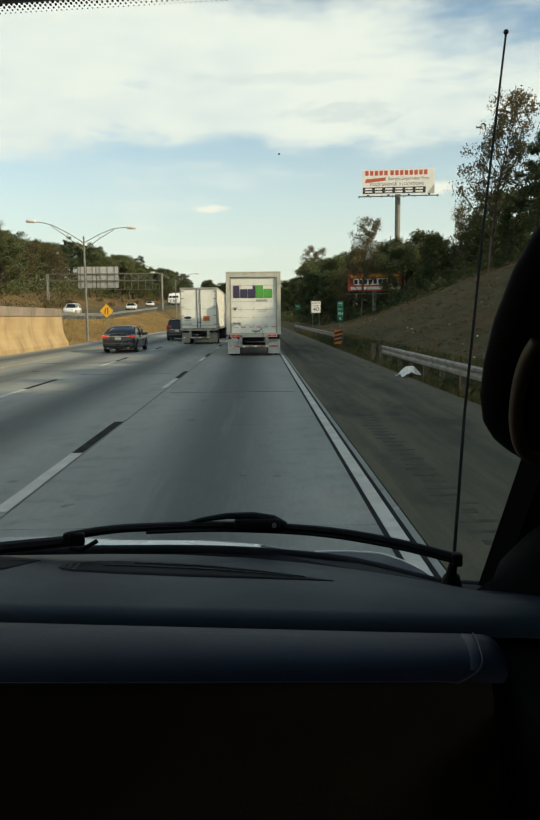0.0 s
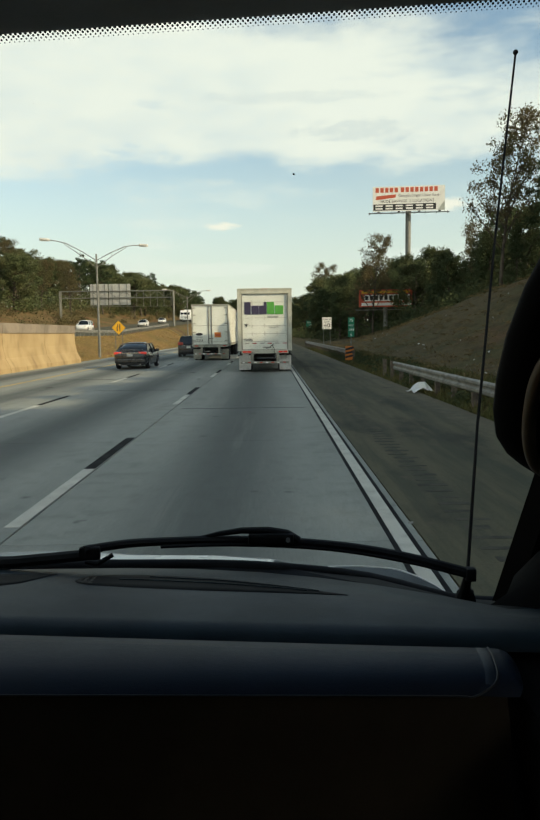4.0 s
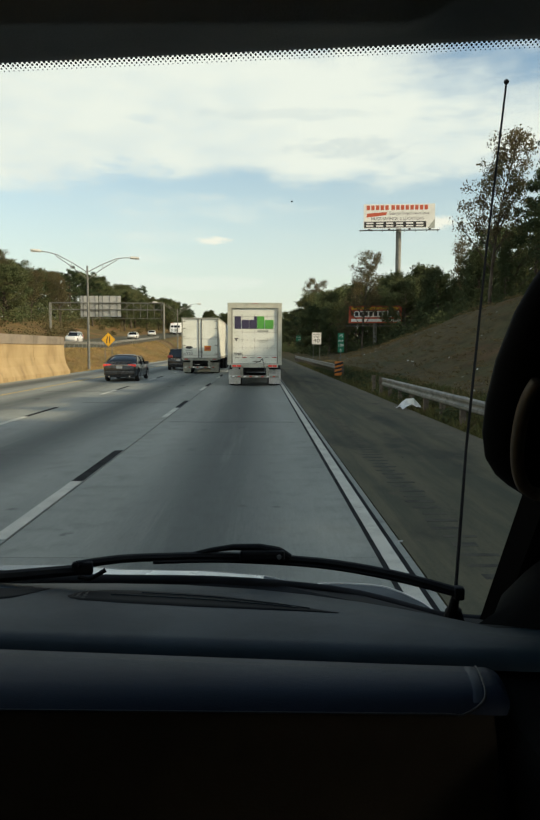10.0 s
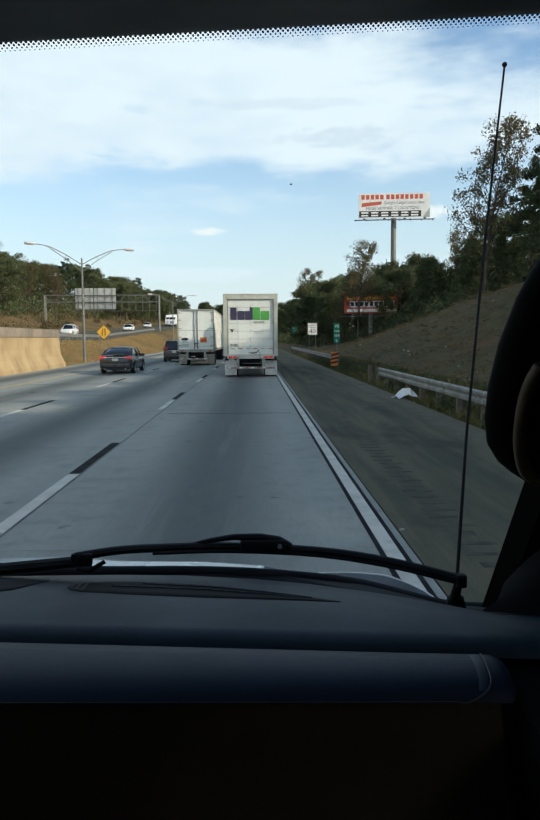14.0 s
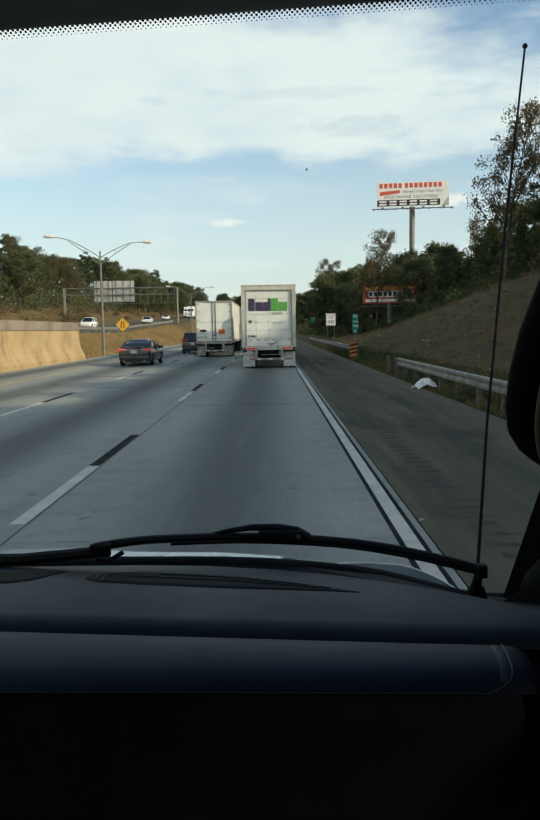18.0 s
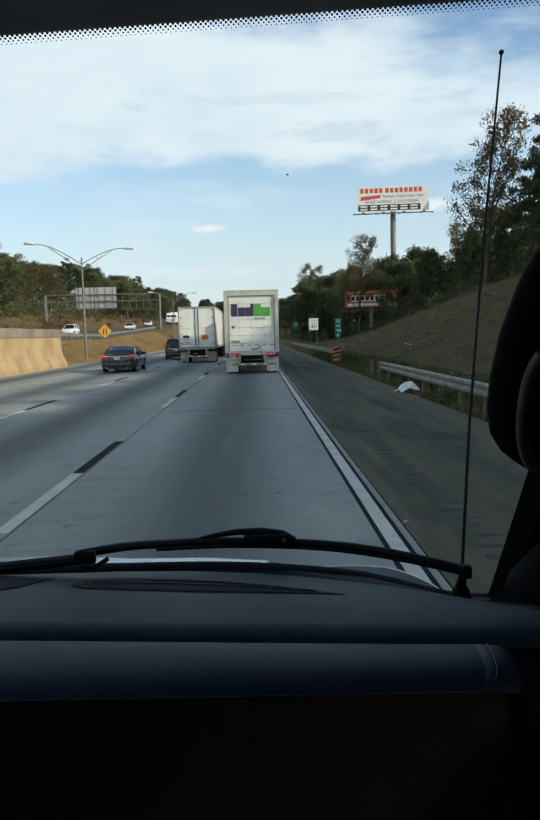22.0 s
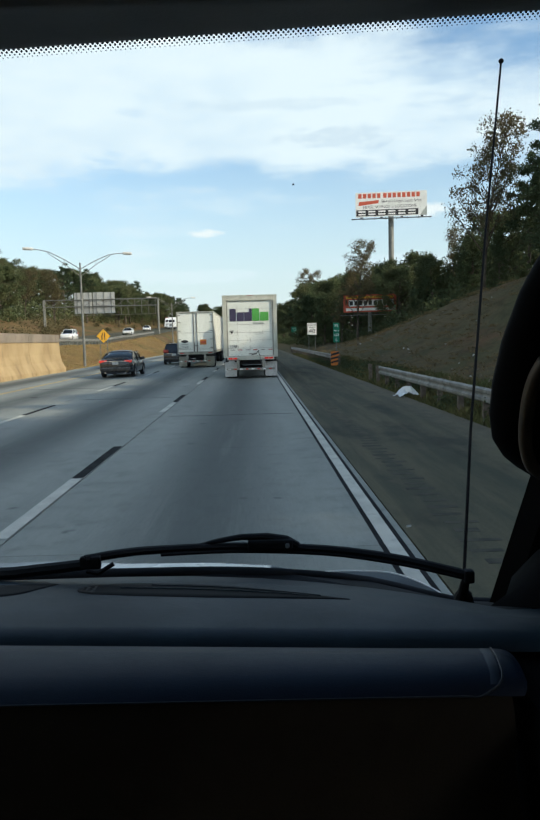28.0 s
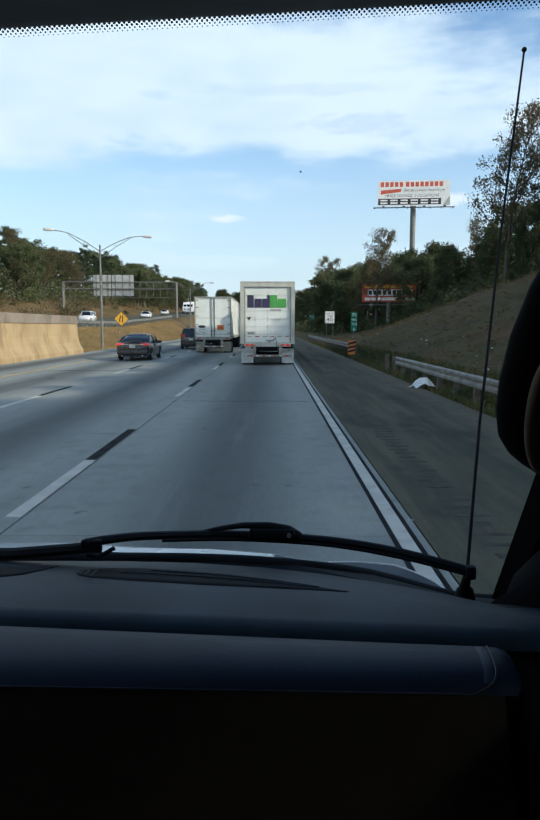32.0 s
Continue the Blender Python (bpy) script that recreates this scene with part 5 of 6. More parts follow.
def leaf_cloud(rng, centres, radii, per, size, squash=0.75):
    """Many small tilted leaf sprays scattered through clumps."""
    n = len(centres) * per
    c = np.repeat(np.asarray(centres), per, axis=0)
    r = np.repeat(np.asarray(radii), per)[:, None]
    d = rng.normal(size=(n, 3))
    d /= np.linalg.norm(d, axis=1)[:, None]
    p = c + d * r * (rng.random((n, 1)) ** 0.45) * (0.8 + 0.32 * np.abs(rng.normal(size=(n, 1)))) * np.array([1, 1, squash])
    u = rng.normal(size=(n, 3))
    u /= np.linalg.norm(u, axis=1)[:, None]
    w = np.cross(u, rng.normal(size=(n, 3)))
    w /= np.linalg.norm(w, axis=1)[:, None]
    s = size * (0.55 + 0.9 * rng.random((n, 1)))
    q = np.stack([p - u * s, p + w * s * 0.55, p + u * s, p - w * s * 0.55], 1).reshape(-1, 3)
    f = np.arange(n * 4).reshape(-1, 4)
    return q, f


def fill(name, verts, faces, mat, parent=None):
    me = bpy.data.meshes.new(name)
    nv, nf = len(verts), len(faces)
    me.vertices.add(nv)
    me.vertices.foreach_set("co", np.asarray(verts, dtype=np.float32).ravel())
    me.loops.add(nf * 4)
    me.loops.foreach_set("vertex_index", np.asarray(faces, dtype=np.int32).ravel())
    me.polygons.add(nf)
    me.polygons.foreach_set("loop_start", np.arange(0, nf * 4, 4, dtype=np.int32))
    me.update(calc_edges=True)
    me.materials.append(mat)
    ob = new(name, me)
    ob.parent = parent
    return ob


TREE_WORDS = {
    "oak": "broad oak with dull green and brown autumn leaves",
    "dark": "dense dark evergreen tree in shade on the slope",
    "pine": "tall loblolly pine with a bare trunk and open crown",
    "brown": "slender half-bare tree with russet autumn leaves",
    "cedar": "pointed dark cedar standing on the slope",
}


def tree(kind, seed):
    """A tree ten metres tall: tapered trunk, limbs, crown of small sprays."""
    rng = np.random.default_rng(seed)
    t = thing("tree", (0, 0, 0), TREE_WORDS[kind], "tree", "roadside trees")
    bm = bmesh.new()
    bend = rng.normal(size=2) * 0.25
    top = {"oak": 8.2, "dark": 8.6, "pine": 9.4, "brown": 9.3, "cedar": 9.6}[kind]
    trunk = [(bend[0] * (z / 10) ** 2 * 2, bend[1] * (z / 10) ** 2 * 2, z) for z in np.linspace(-0.3, top, 8)]
    r0 = {"oak": 0.24, "dark": 0.22, "pine": 0.17, "brown": 0.13, "cedar": 0.16}[kind]
    tube(bm, trunk, [r0 * (1.15 - 1.05 * i / 7) for i in range(8)], 7)
    centres, radii = [], []
    n_limb, low, per, size = {"oak": (30, 0.16, 230, 0.105), "dark": (34, 0.09, 230, 0.108), "pine": (24, 0.46, 190, 0.085), "brown": (30, 0.24, 70, 0.075), "cedar": (34, 0.06, 150, 0.095)}[kind]
    for i in range(n_limb):
        f = low + (0.97 - low) * (i + rng.random() * 0.6) / n_limb
        z = top * f
        a = i * 2.4 + rng.random() * 0.8
        if kind == "oak":
            ln = 3.3 * math.sin(math.pi * (0.18 + 0.76 * f)) * (0.7 + 0.5 * rng.random())
            rise = 0.50 + 0.35 * rng.random()
        elif kind == "dark":
            ln = 2.7 * (1.05 - f ** 2.2) * (0.75 + 0.45 * rng.random()) + 0.3
            rise = 0.35
        elif kind == "pine":
            ln = 2.3 * (1.15 - f) ** 0.5 * (0.6 + 0.6 * rng.random())
            rise = 0.25
        elif kind == "brown":
            ln = 2.1 * (1.2 - f) * (0.7 + 0.5 * rng.random()) + 0.35
            rise = 1.15
        else:
            ln = 1.9 * (1.04 - f) * (0.85 + 0.3 * rng.random()) + 0.1
            rise = 0.15
        base = Vector((bend[0] * (z / 10) ** 2 * 2, bend[1] * (z / 10) ** 2 * 2, z))
        d = Vector((math.cos(a), math.sin(a), rise))
        mid, tip = base + d * ln * 0.5 + Vector((0, 0, 0.08)), base + d * ln
        rl = r0 * 0.42 * (1.05 - 0.7 * f)
        tube(bm, [base, mid, tip], [rl, rl * 0.6, rl * 0.2], 5)
        k_ = {"oak": 3, "dark": 3, "pine": 2, "brown": 4, "cedar": 2}[kind]
        for j in range(k_):
            w = 0.45 + 0.55 * (j + 1) / k_
            cpt = base + d * ln * w + Vector(rng.normal(size=3)) * 0.28
            if kind in ("brown", "pine"):
                tube(bm, [base + d * ln * (w - 0.3), cpt, cpt + Vector((d.x * 0.3, d.y * 0.3, 0.35)) * (0.6 + 0.8 * rng.random())], [rl * 0.35, rl * 0.22, rl * 0.08], 4)
            centres.append(cpt)
            radii.append({"oak": 0.72, "dark": 0.78, "pine": 0.55, "brown": 0.50, "cedar": 0.50}[kind] * (0.7 + 0.5 * rng.random()))
    part("trunk", bm, M_BARK, t, smooth=True)
    q, f = leaf_cloud(rng, [tuple(c) for c in centres], radii, per, size, 0.55 if kind == "pine" else 0.8)
    fill("crown", q, f, M_LEAF["dark" if kind == "cedar" else kind], t)
    return t


PROTO = {}
for i, kd in enumerate(("oak", "oak", "dark", "dark", "pine", "pine", "brown", "cedar", "oak")):
    PROTO.setdefault(kd, []).append([tree(kd, 20 + i), False])
tree_rng = random.Random(5)


def plant(kind, x, y, height, wide=1.0, sink=0.15):
    """Stands a tree on the land; each first use of a model moves the model itself."""
    slot = tree_rng.choice(PROTO[kind])
    for s in PROTO[kind]:
        if not s[1]:
            slot = s
            break
    s = height / 10.0
    m = pose(x, y, level(x, y) - sink, 0, 0, tree_rng.uniform(0, 360)) @ Matrix.Diagonal((s * wide, s * wide, s, 1))
    if slot[1]:
        return copy_thing_flat(slot[0], m)
    slot[0].matrix_basis = m
    slot[1] = True
    return slot[0]


def copy_thing_flat(ob, m):
    made = copy_thing(ob, Matrix())
    made.matrix_basis = m
    return made


# wood beside the far carriageway, receding to the horizon
for i in range(30):
    u = i / 29
    y = 92 + 300 * u ** 1.3
    x = -52 - 14 * (1 - u) + 16 * u + tree_rng.uniform(-3.5, 3.5)
    plant(tree_rng.choice(("oak", "oak", "pine", "brown", "dark")), x, y, tree_rng.uniform(13, 18) - 2 * u, tree_rng.uniform(0.85, 1.1))
for i in range(24):
    u = i / 23
    y = 70 + 330 * u ** 1.2
    x = -66 - 12 * (1 - u) + 10 * u + tree_rng.uniform(-4, 4)
    plant(tree_rng.choice(("oak", "dark", "pine", "oak")), x, y, tree_rng.uniform(15, 20), tree_rng.uniform(0.9, 1.2))
# slope crest: unseen rows added to shade the road, then a dense dark wood
for i in range(20):
    y = -50 + i * 4.9 + tree_rng.uniform(-1.2, 1.2)
    plant(tree_rng.choice(("dark", "oak", "dark")), 21.0 + tree_rng.uniform(-1.0, 1.5), y, tree_rng.uniform(8.0, 9.8), tree_rng.uniform(1.15, 1.4))
    plant(tree_rng.choice(("dark", "oak", "dark")), 25.5 + tree_rng.uniform(-1.0, 1.5), y + 2.2, tree_rng.uniform(8.5, 10.5), tree_rng.uniform(1.15, 1.4))
for x, y, h, kd in ((19.5, 57, 5.0, "cedar"), (24.5, 64, 12.5, "pine"), (26.5, 58, 12.0, "oak"), (28.0, 67, 14.5, "pine"), (22.5, 74, 9.0, "dark"), (27.0, 78, 12.0, "oak"), (21.0, 84, 9.0, "dark"), (25.5, 88, 12.0, "brown"),
                     (19.0, 94, 10.0, "oak"), (23.0, 98, 12.5, "dark"), (16.5, 102, 9.0, "brown"), (20.0, 108, 13.0, "dark"), (13.5, 111, 8.0, "brown"), (16.5, 117, 12.5, "dark"), (21.5, 122, 13.5, "oak"), (27.0, 112, 12.5, "oak"), (31.0, 104, 12.5, "dark"),
                     (12.2, 124, 10.0, "dark"), (15.0, 134, 13.5, "oak"), (19.0, 141, 14.0, "oak"), (11.5, 146, 12.0, "dark"), (14.5, 157, 15.0, "oak"), (18.0, 166, 15.5, "dark"), (11.0, 174, 14.0, "pine"), (14.0, 188, 19.0, "brown"), (17.0, 200, 16.0, "dark"),
                     (10.5, 206, 14.0, "oak"), (13.5, 224, 15.0, "dark"), (10.0, 242, 14.0, "oak"), (14.0, 262, 15.0, "pine"), (9.0, 290, 14.0, "dark"), (13.0, 315, 15.0, "oak"), (8.0, 350, 14.0, "oak"), (12.0, 390, 15.0, "dark"),
                     (28.0, 130, 12.0, "oak"), (33.0, 126, 12.0, "dark"), (38.0, 112, 13.0, "oak"), (36.0, 96, 12.0, "pine"), (32.0, 86, 12.0, "oak"), (34.0, 73, 14.0, "dark"), (31.0, 61, 14.5, "pine")):
    plant(kd, x, y, h, tree_rng.uniform(0.80, 1.0))
# tall half-bare tree by the rail, and the high pines beside it
for x, y, h, kd, wd in ((18.6, 58.0, 14.0, "brown", 0.82), (23.5, 55.0, 13.5, "pine", 0.9), (24.5, 52.0, 13.5, "dark", 0.9), (13.8, 96.0, 13.5, "brown", 0.8)):
    plant(kd, x, y, h, wd)
# far trees that close the road
for i in range(16):
    plant(tree_rng.choice(("oak", "dark", "pine")), -34 + i * 2.9 + tree_rng.uniform(-1, 1), 430 + tree_rng.uniform(-25, 60) + abs(i - 8) * 3, tree_rng.uniform(12, 17), 1.2)

rng = np.random.default_rng(11)


def undergrowth(name, label, spots, per, size, mat, radius, squash=0.7):
    c = [(x, y, level(x, y) + r * 0.45) for x, y, r in spots]
    q, f = leaf_cloud(rng, c, [s[2] * radius for s in spots], per, size, squash)
    ob = fill(name, q, f, mat)
    return tagged(ob, label, "undergrowth", kind="stuff")


spots = [(17.5 - 0.075 * (y - 60) + 9 * rng.random(), y, 0.7 + 1.0 * rng.random()) for y in np.linspace(62, 150, 70)]
spots += [(9.0 + 9 * rng.random(), y, 1.0 + 1.4 * rng.random()) for y in np.linspace(118, 330, 95)]
undergrowth("undergrowth", "dark tangled shrubs at the foot of the wood", spots, 190, 0.15, M_LEAF["dark"], 0.9)
spots = [(9.5 + 13 * rng.random(), y, 2.0 + 1.6 * rng.random()) for y in np.linspace(128, 400, 80)]
spots += [(21 + 9 * rng.random() - 0.09 * (y - 60), y, 1.6 + 1.2 * rng.random()) for y in np.linspace(60, 128, 40)]
undergrowth("undergrowth", "dense young trees closing the wood at ground level", spots, 330, 0.24, M_LEAF["dark"], 1.0, 0.95)
spots = [(-44 - 22 * rng.random() + 0.03 * (y - 100), y, 1.2 + 2.0 * rng.random()) for y in np.linspace(55, 420, 150)]
undergrowth("undergrowth", "brown and green brush along the far wood", spots, 230, 0.15, M_LEAF["brown"], 0.85)
spots = [(-57 - 12 * rng.random() + 16 * (y - 80) / 320, y, 2.6 + 1.8 * rng.random()) for y in np.linspace(80, 400, 110)]
undergrowth("undergrowth", "leafy understorey filling the far wood", spots, 280, 0.28, M_LEAF["oak"], 1.0, 1.0)
spots = [(-46 + 62 * rng.random(), 420 + 60 * rng.random(), 3.0 + 3 * rng.random()) for _ in range(70)]
undergrowth("distant_wood", "distant dark treetops where the road ends", spots, 110, 0.5, M_LEAF["oak"], 1.0)
spots = [(-75 - 25 * rng.random() + 0.05 * y, y, 5.0 + 4 * rng.random()) for y in np.linspace(50, 430, 90)]
undergrowth("distant_wood", "solid mass of the wood behind the nearer trees", spots, 150, 0.55, M_LEAF["dark"], 1.0, 1.0)


def grass_tufts(name, label, xs, ys, n, tall, lean=0.5, mat=M_GRASS):
    x = rng.uniform(xs[0], xs[1], n)
    y = ys[0] + (ys[1] - ys[0]) * rng.random(n) ** 1.6
    z = np.array([level(a, b) for a, b in zip(x, y)])
    h = tall * (0.4 + 0.9 * rng.random(n))
    a = rng.uniform(0, 6.28, n)
    wd = 0.025 + 0.02 * rng.random(n)
    dx, dy = np.cos(a) * wd, np.sin(a) * wd
    lx, ly = rng.normal(size=n) * h * lean, rng.normal(size=n) * h * lean
    v = np.stack([np.stack([x - dx, y - dy, z - 0.02], 1), np.stack([x + dx, y + dy, z - 0.02], 1), np.stack([x + lx + dx * 0.2, y + ly + dy * 0.2, z + h], 1), np.stack([x + lx - dx * 0.2, y + ly - dy * 0.2, z + h], 1)], 1).reshape(-1, 3)
    return tagged(fill(name, v, np.arange(n * 4).reshape(-1, 4), mat), label, "grass", kind="stuff")


grass_tufts("grass", "rough green and straw grass beside the shoulder", (4.65, 7.2), (6, 90), 26000, 0.16)
grass_tufts("grass", "dry yellow grass on the median bank", (-20.0, -13.9), (48, 140), 42000, 0.065, lean=1.1, mat=M_STRAW)

# ---- the vehicle that carries the camera ----
cab = thing("truck_cab", (0, 0, 0), "dark truck cab interior with dashboard, windscreen and white bonnet", "truck")


def glass_y(z):
    return (3.046 - z) / 1.44


def far_edge(x):
    """Where the dashboard meets the windscreen, bowed towards the pillars."""
    if x > -0.2:
        return 1.029 - 0.72 * max(0.0, x + 0.2) ** 2.1
    return 1.030 - 0.10 * max(0.0, -x - 0.9) ** 2


def skew(x):
    return -0.095 * max(-0.7, min(0.35, x))


DX = [-1.35, -1.1, -0.9, -0.7, -0.5, -0.4, -0.3, -0.2, -0.1, 0.0, 0.08, 0.15, 0.20, 0.235]
rows = []
for x in DX + [0.27, 0.305, 0.33, 0.40, 0.50]:
    fy, s = far_edge(min(x, 0.305)), skew(x)
    rows.append([(x, fy + 0.03, 1.470), (x, fy, 1.498), (x, fy - 0.05, 1.506), (x, (fy + 0.76 + s) / 2, 1.513), (x, 0.795 + s, 1.512), (x, 0.772 + s, 1.509), (x, 0.765 + s, 1.498)])
part("dash_top", loft(bmesh.new(), rows), M_DASH, cab, "black grained dashboard top", smooth=True)
def droop(x):
    """The roll sinks a little where it meets the side trim."""
    return 0.002 * step(0.19, 0.245, x)


def roll(x):
    s, e = skew(x), droop(x)
    prof = [(0.766 + s, 1.496), (0.752 + s, 1.497), (0.744 + s, 1.5105 - e * 0.2), (0.722 + s, 1.5135 - e * 0.4), (0.700 + s * 0.8, 1.513 - e * 0.6), (0.680 + s * 0.6, 1.5105 - e * 0.8),
            (0.666 + s * 0.4, 1.505 - e), (0.657 + s * 0.3, 1.497 - e)]
    flare = 0.019 * min(1.0, max(0.0, x - 0.15) / 0.075)
    return [(x + flare * (1.0 - kk / 7.0) ** 0.7, y, z) for kk, (y, z) in enumerate(prof)]


PAD_X = DX[:-2] + [0.19, 0.205, 0.215, 0.225, 0.233, 0.240, 0.244, 0.2465]


def pad_ring(x):
    """The roll, rounded off towards its end."""
    u = max(0.0, (x - 0.228) / 0.0185)
    low = 1.0 - 0.55 * u ** 2.4
    return [(px, py, 1.496 + (pz - 1.496) * low) for px, py, pz in roll(x)]


part("dash_pad", loft(bmesh.new(), [pad_ring(x) for x in PAD_X]), M_PAD, cab, "padded satin dashboard roll", smooth=True)
# highlight near the end of the roll, put in as a lighter strip
part("pad_end", loft(bmesh.new(), [[(px, py - 0.0002, pz + (0.00025 if 0.2125 < x < 0.2215 else -0.0004)) for px, py, pz in pad_ring(x)[2:7]] for x in (0.2115, 0.2135, 0.2165, 0.2195, 0.2222)]), M_PADGLINT, cab, "painted highlight near the end of the dashboard roll", smooth=True)
bead = [(x, 0.6565 + skew(x) * 0.3, 1.4965 - droop(x)) for x in PAD_X if x < 0.21] + [(px + 0.0006 - 0.0035 * (i == 0), py, pz + 0.0006) for i, (px, py, pz) in enumerate(pad_ring(0.2225)[6:1:-1])]
part("pad_bead", tube(bmesh.new(), flowing(bead, 3), 0.0010, 6), M_GLOSSBLACK, cab, "satin black edge bead", smooth=True)
rows = []
for x in DX:
    s, e = skew(x) * 0.3, droop(x)
    rows.append([(x, 0.659 + s, 1.4975 - e), (x, 0.652 + s, 1.484 - e), (x, 0.642 + s, 1.455 - e * 0.5), (x, 0.628 + s, 1.40), (x, 0.606 + s, 1.33), (x, 0.60 + s, 1.10)])
front = part("dash_front", loft(bmesh.new(), rows), M_DASHFRONT, cab, "brown-black glove box front", smooth=True)
part("glovebox_edge", tube(bmesh.new(), [(0.237, 0.655, 1.465), (0.238, 0.636, 1.445), (0.240, 0.618, 1.40), (0.241, 0.598, 1.32), (0.241, 0.592, 1.12)], 0.007, 8), M_TRIM, front, smooth=True)
for x, y, z, dx in ((0.150, 0.6395, 1.447, 0.004), (0.205, 0.6275, 1.402, -0.006), (0.120, 0.6255, 1.395, 0.012)):
    part("scratch", tube(bmesh.new(), [(x, y, z), (x + dx, y + 0.0012, z + 0.009)], 0.0005, 5), M_SEAM, front, "pale scratch")
part("side_trim", boxed(0.252, 0.70, 0.50, 0.85, 1.0, 1.490, 0.02), M_TRIM, cab)
part("door_panel", boxed(0.44, 0.75, -1.4, 0.62, 0.7, 1.46, 0.03), M_TRIM, cab)

# defroster vents let into the dash top
def top_z(x, y):
    fy, s = far_edge(x), skew(x)
    ys = [(0.795 + s, 1.512), ((fy + 0.76 + s) / 2, 1.513), (fy - 0.05, 1.506), (fy, 1.498)]
    for (y0, z0), (y1, z1) in zip(ys, ys[1:]):
        if y <= y1:
            return z0 + (z1 - z0) * max(0.0, y - y0) / (y1 - y0)
    return ys[-1][1]


def vent_plate(xs, near, far):
    """A shallow slot plate that follows the dash top; near and far give its edges over x."""
    rows = []
    for x in xs:
        a, c = near(x), far(x)
        rows.append([(x, a + (c - a) * w, top_z(x, a + (c - a) * w) + (0.0009 if 0.02 < w < 0.98 else -0.0006)) for w in (0.0, 0.03, 0.25, 0.5, 0.75, 0.97, 1.0)])
    return loft(bmesh.new(), rows)


def bow(points):
    """Straight runs between (x, y) points."""
    def f(x):
        for (x0, y0), (x1, y1) in zip(points, points[1:]):
            if x <= x1:
                return y0 + (y1 - y0) * max(0.0, x - x0) / (x1 - x0)
        return points[-1][1]
    return f


near = bow([(-0.248, 0.943), (-0.242, 0.933), (-0.225, 0.922), (-0.167, 0.908), (-0.08, 0.893), (0.0, 0.884), (0.11, 0.874)])
far = bow([(-0.248, 0.944), (-0.242, 0.958), (-0.228, 0.970), (-0.20, 0.975), (-0.16, 0.974), (-0.053, 0.952), (0.03, 0.918), (0.085, 0.888), (0.11, 0.8745)])
vent = part("defroster_vent", vent_plate([-0.248, -0.245, -0.242, -0.235, -0.225, -0.20, -0.167, -0.12, -0.08, -0.04, 0.0, 0.03, 0.06, 0.085, 0.11], near, far), M_VENT, cab, "matt black defroster vent", smooth=True)
# sun spot on the vent's left end, painted as brown
part("vent_cap", vent_plate([-0.246, -0.243, -0.238, -0.230, -0.222], lambda x: near(x) + 0.004, lambda x: far(x) - 0.004), M_VENTLIT, vent, "vent end with sunlit brown painted on", smooth=True)
for x0, x1, w in ((-0.15, 0.075, 0.80), (-0.19, 0.06, 0.55)):
    part("vent_fin", tube(bmesh.new(), [(x, near(x) + (far(x) - near(x)) * w, top_z(x, near(x) + (far(x) - near(x)) * w) + 0.0014) for x in [x0 + (x1 - x0) * i / 8 for i in range(9)]], 0.0011, 5), M_DASH, vent)
near2 = bow([(-0.62, 0.955), (-0.58, 0.930), (-0.45, 0.918), (-0.345, 0.920), (-0.318, 0.935), (-0.290, 0.975), (-0.284, 0.984)])
far2 = bow([(-0.62, 0.956), (-0.58, 0.978), (-0.45, 0.988), (-0.345, 0.990), (-0.30, 0.988), (-0.284, 0.985)])
part("defroster_vent", vent_plate([-0.62, -0.60, -0.58, -0.52, -0.45, -0.38, -0.345, -0.33, -0.318, -0.304, -0.290, -0.284], near2, far2), M_VENT, cab, "matt black defroster vent", smooth=True)

# windscreen, its rubber and cowl
bm = bmesh.new()
loft(bm, [[(x, glass_y(z), z) for x in (-1.35, -0.6, 0.0, 0.45)] for z in (1.39, 1.7, 2.0, 2.13)])
pane = part("windscreen", bm, M_GLASS, cab, "clear slightly dusty windscreen")
pane.visible_shadow = False
SEAL = [(-1.32, 1.12, 1.435), (-0.9, 1.10, 1.462), (-0.6, 1.088, 1.479), (-0.401, 1.085, 1.483), (-0.303, 1.081, 1.489), (-0.211, 1.076, 1.4895), (-0.077, 1.077, 1.4875), (0.036, 1.085, 1.478), (0.17, 1.106, 1.454), (0.312, 1.139, 1.406), (0.40, 1.146, 1.396)]
part("windscreen_seal", tube(bmesh.new(), flowing([(x, y + 0.014, z - 0.009) for x, y, z in SEAL], 3), 0.0115, 8), M_RUBBER, cab, smooth=True)
part("cowl", loft(bmesh.new(), [[(x, y + 0.010, z - 0.004), (x, (y + far_edge(min(x, 0.30))) / 2 + 0.02, z - 0.012 if x < 0.1 else (z + 1.49) / 2 - 0.01), (min(x, 0.33), far_edge(min(x, 0.305)) + 0.02, 1.475)] for x, y, z in SEAL]), M_RUBBER, cab, "black plastic cowl")


def head_z(x):
    return 2.1026 + 0.042 * x


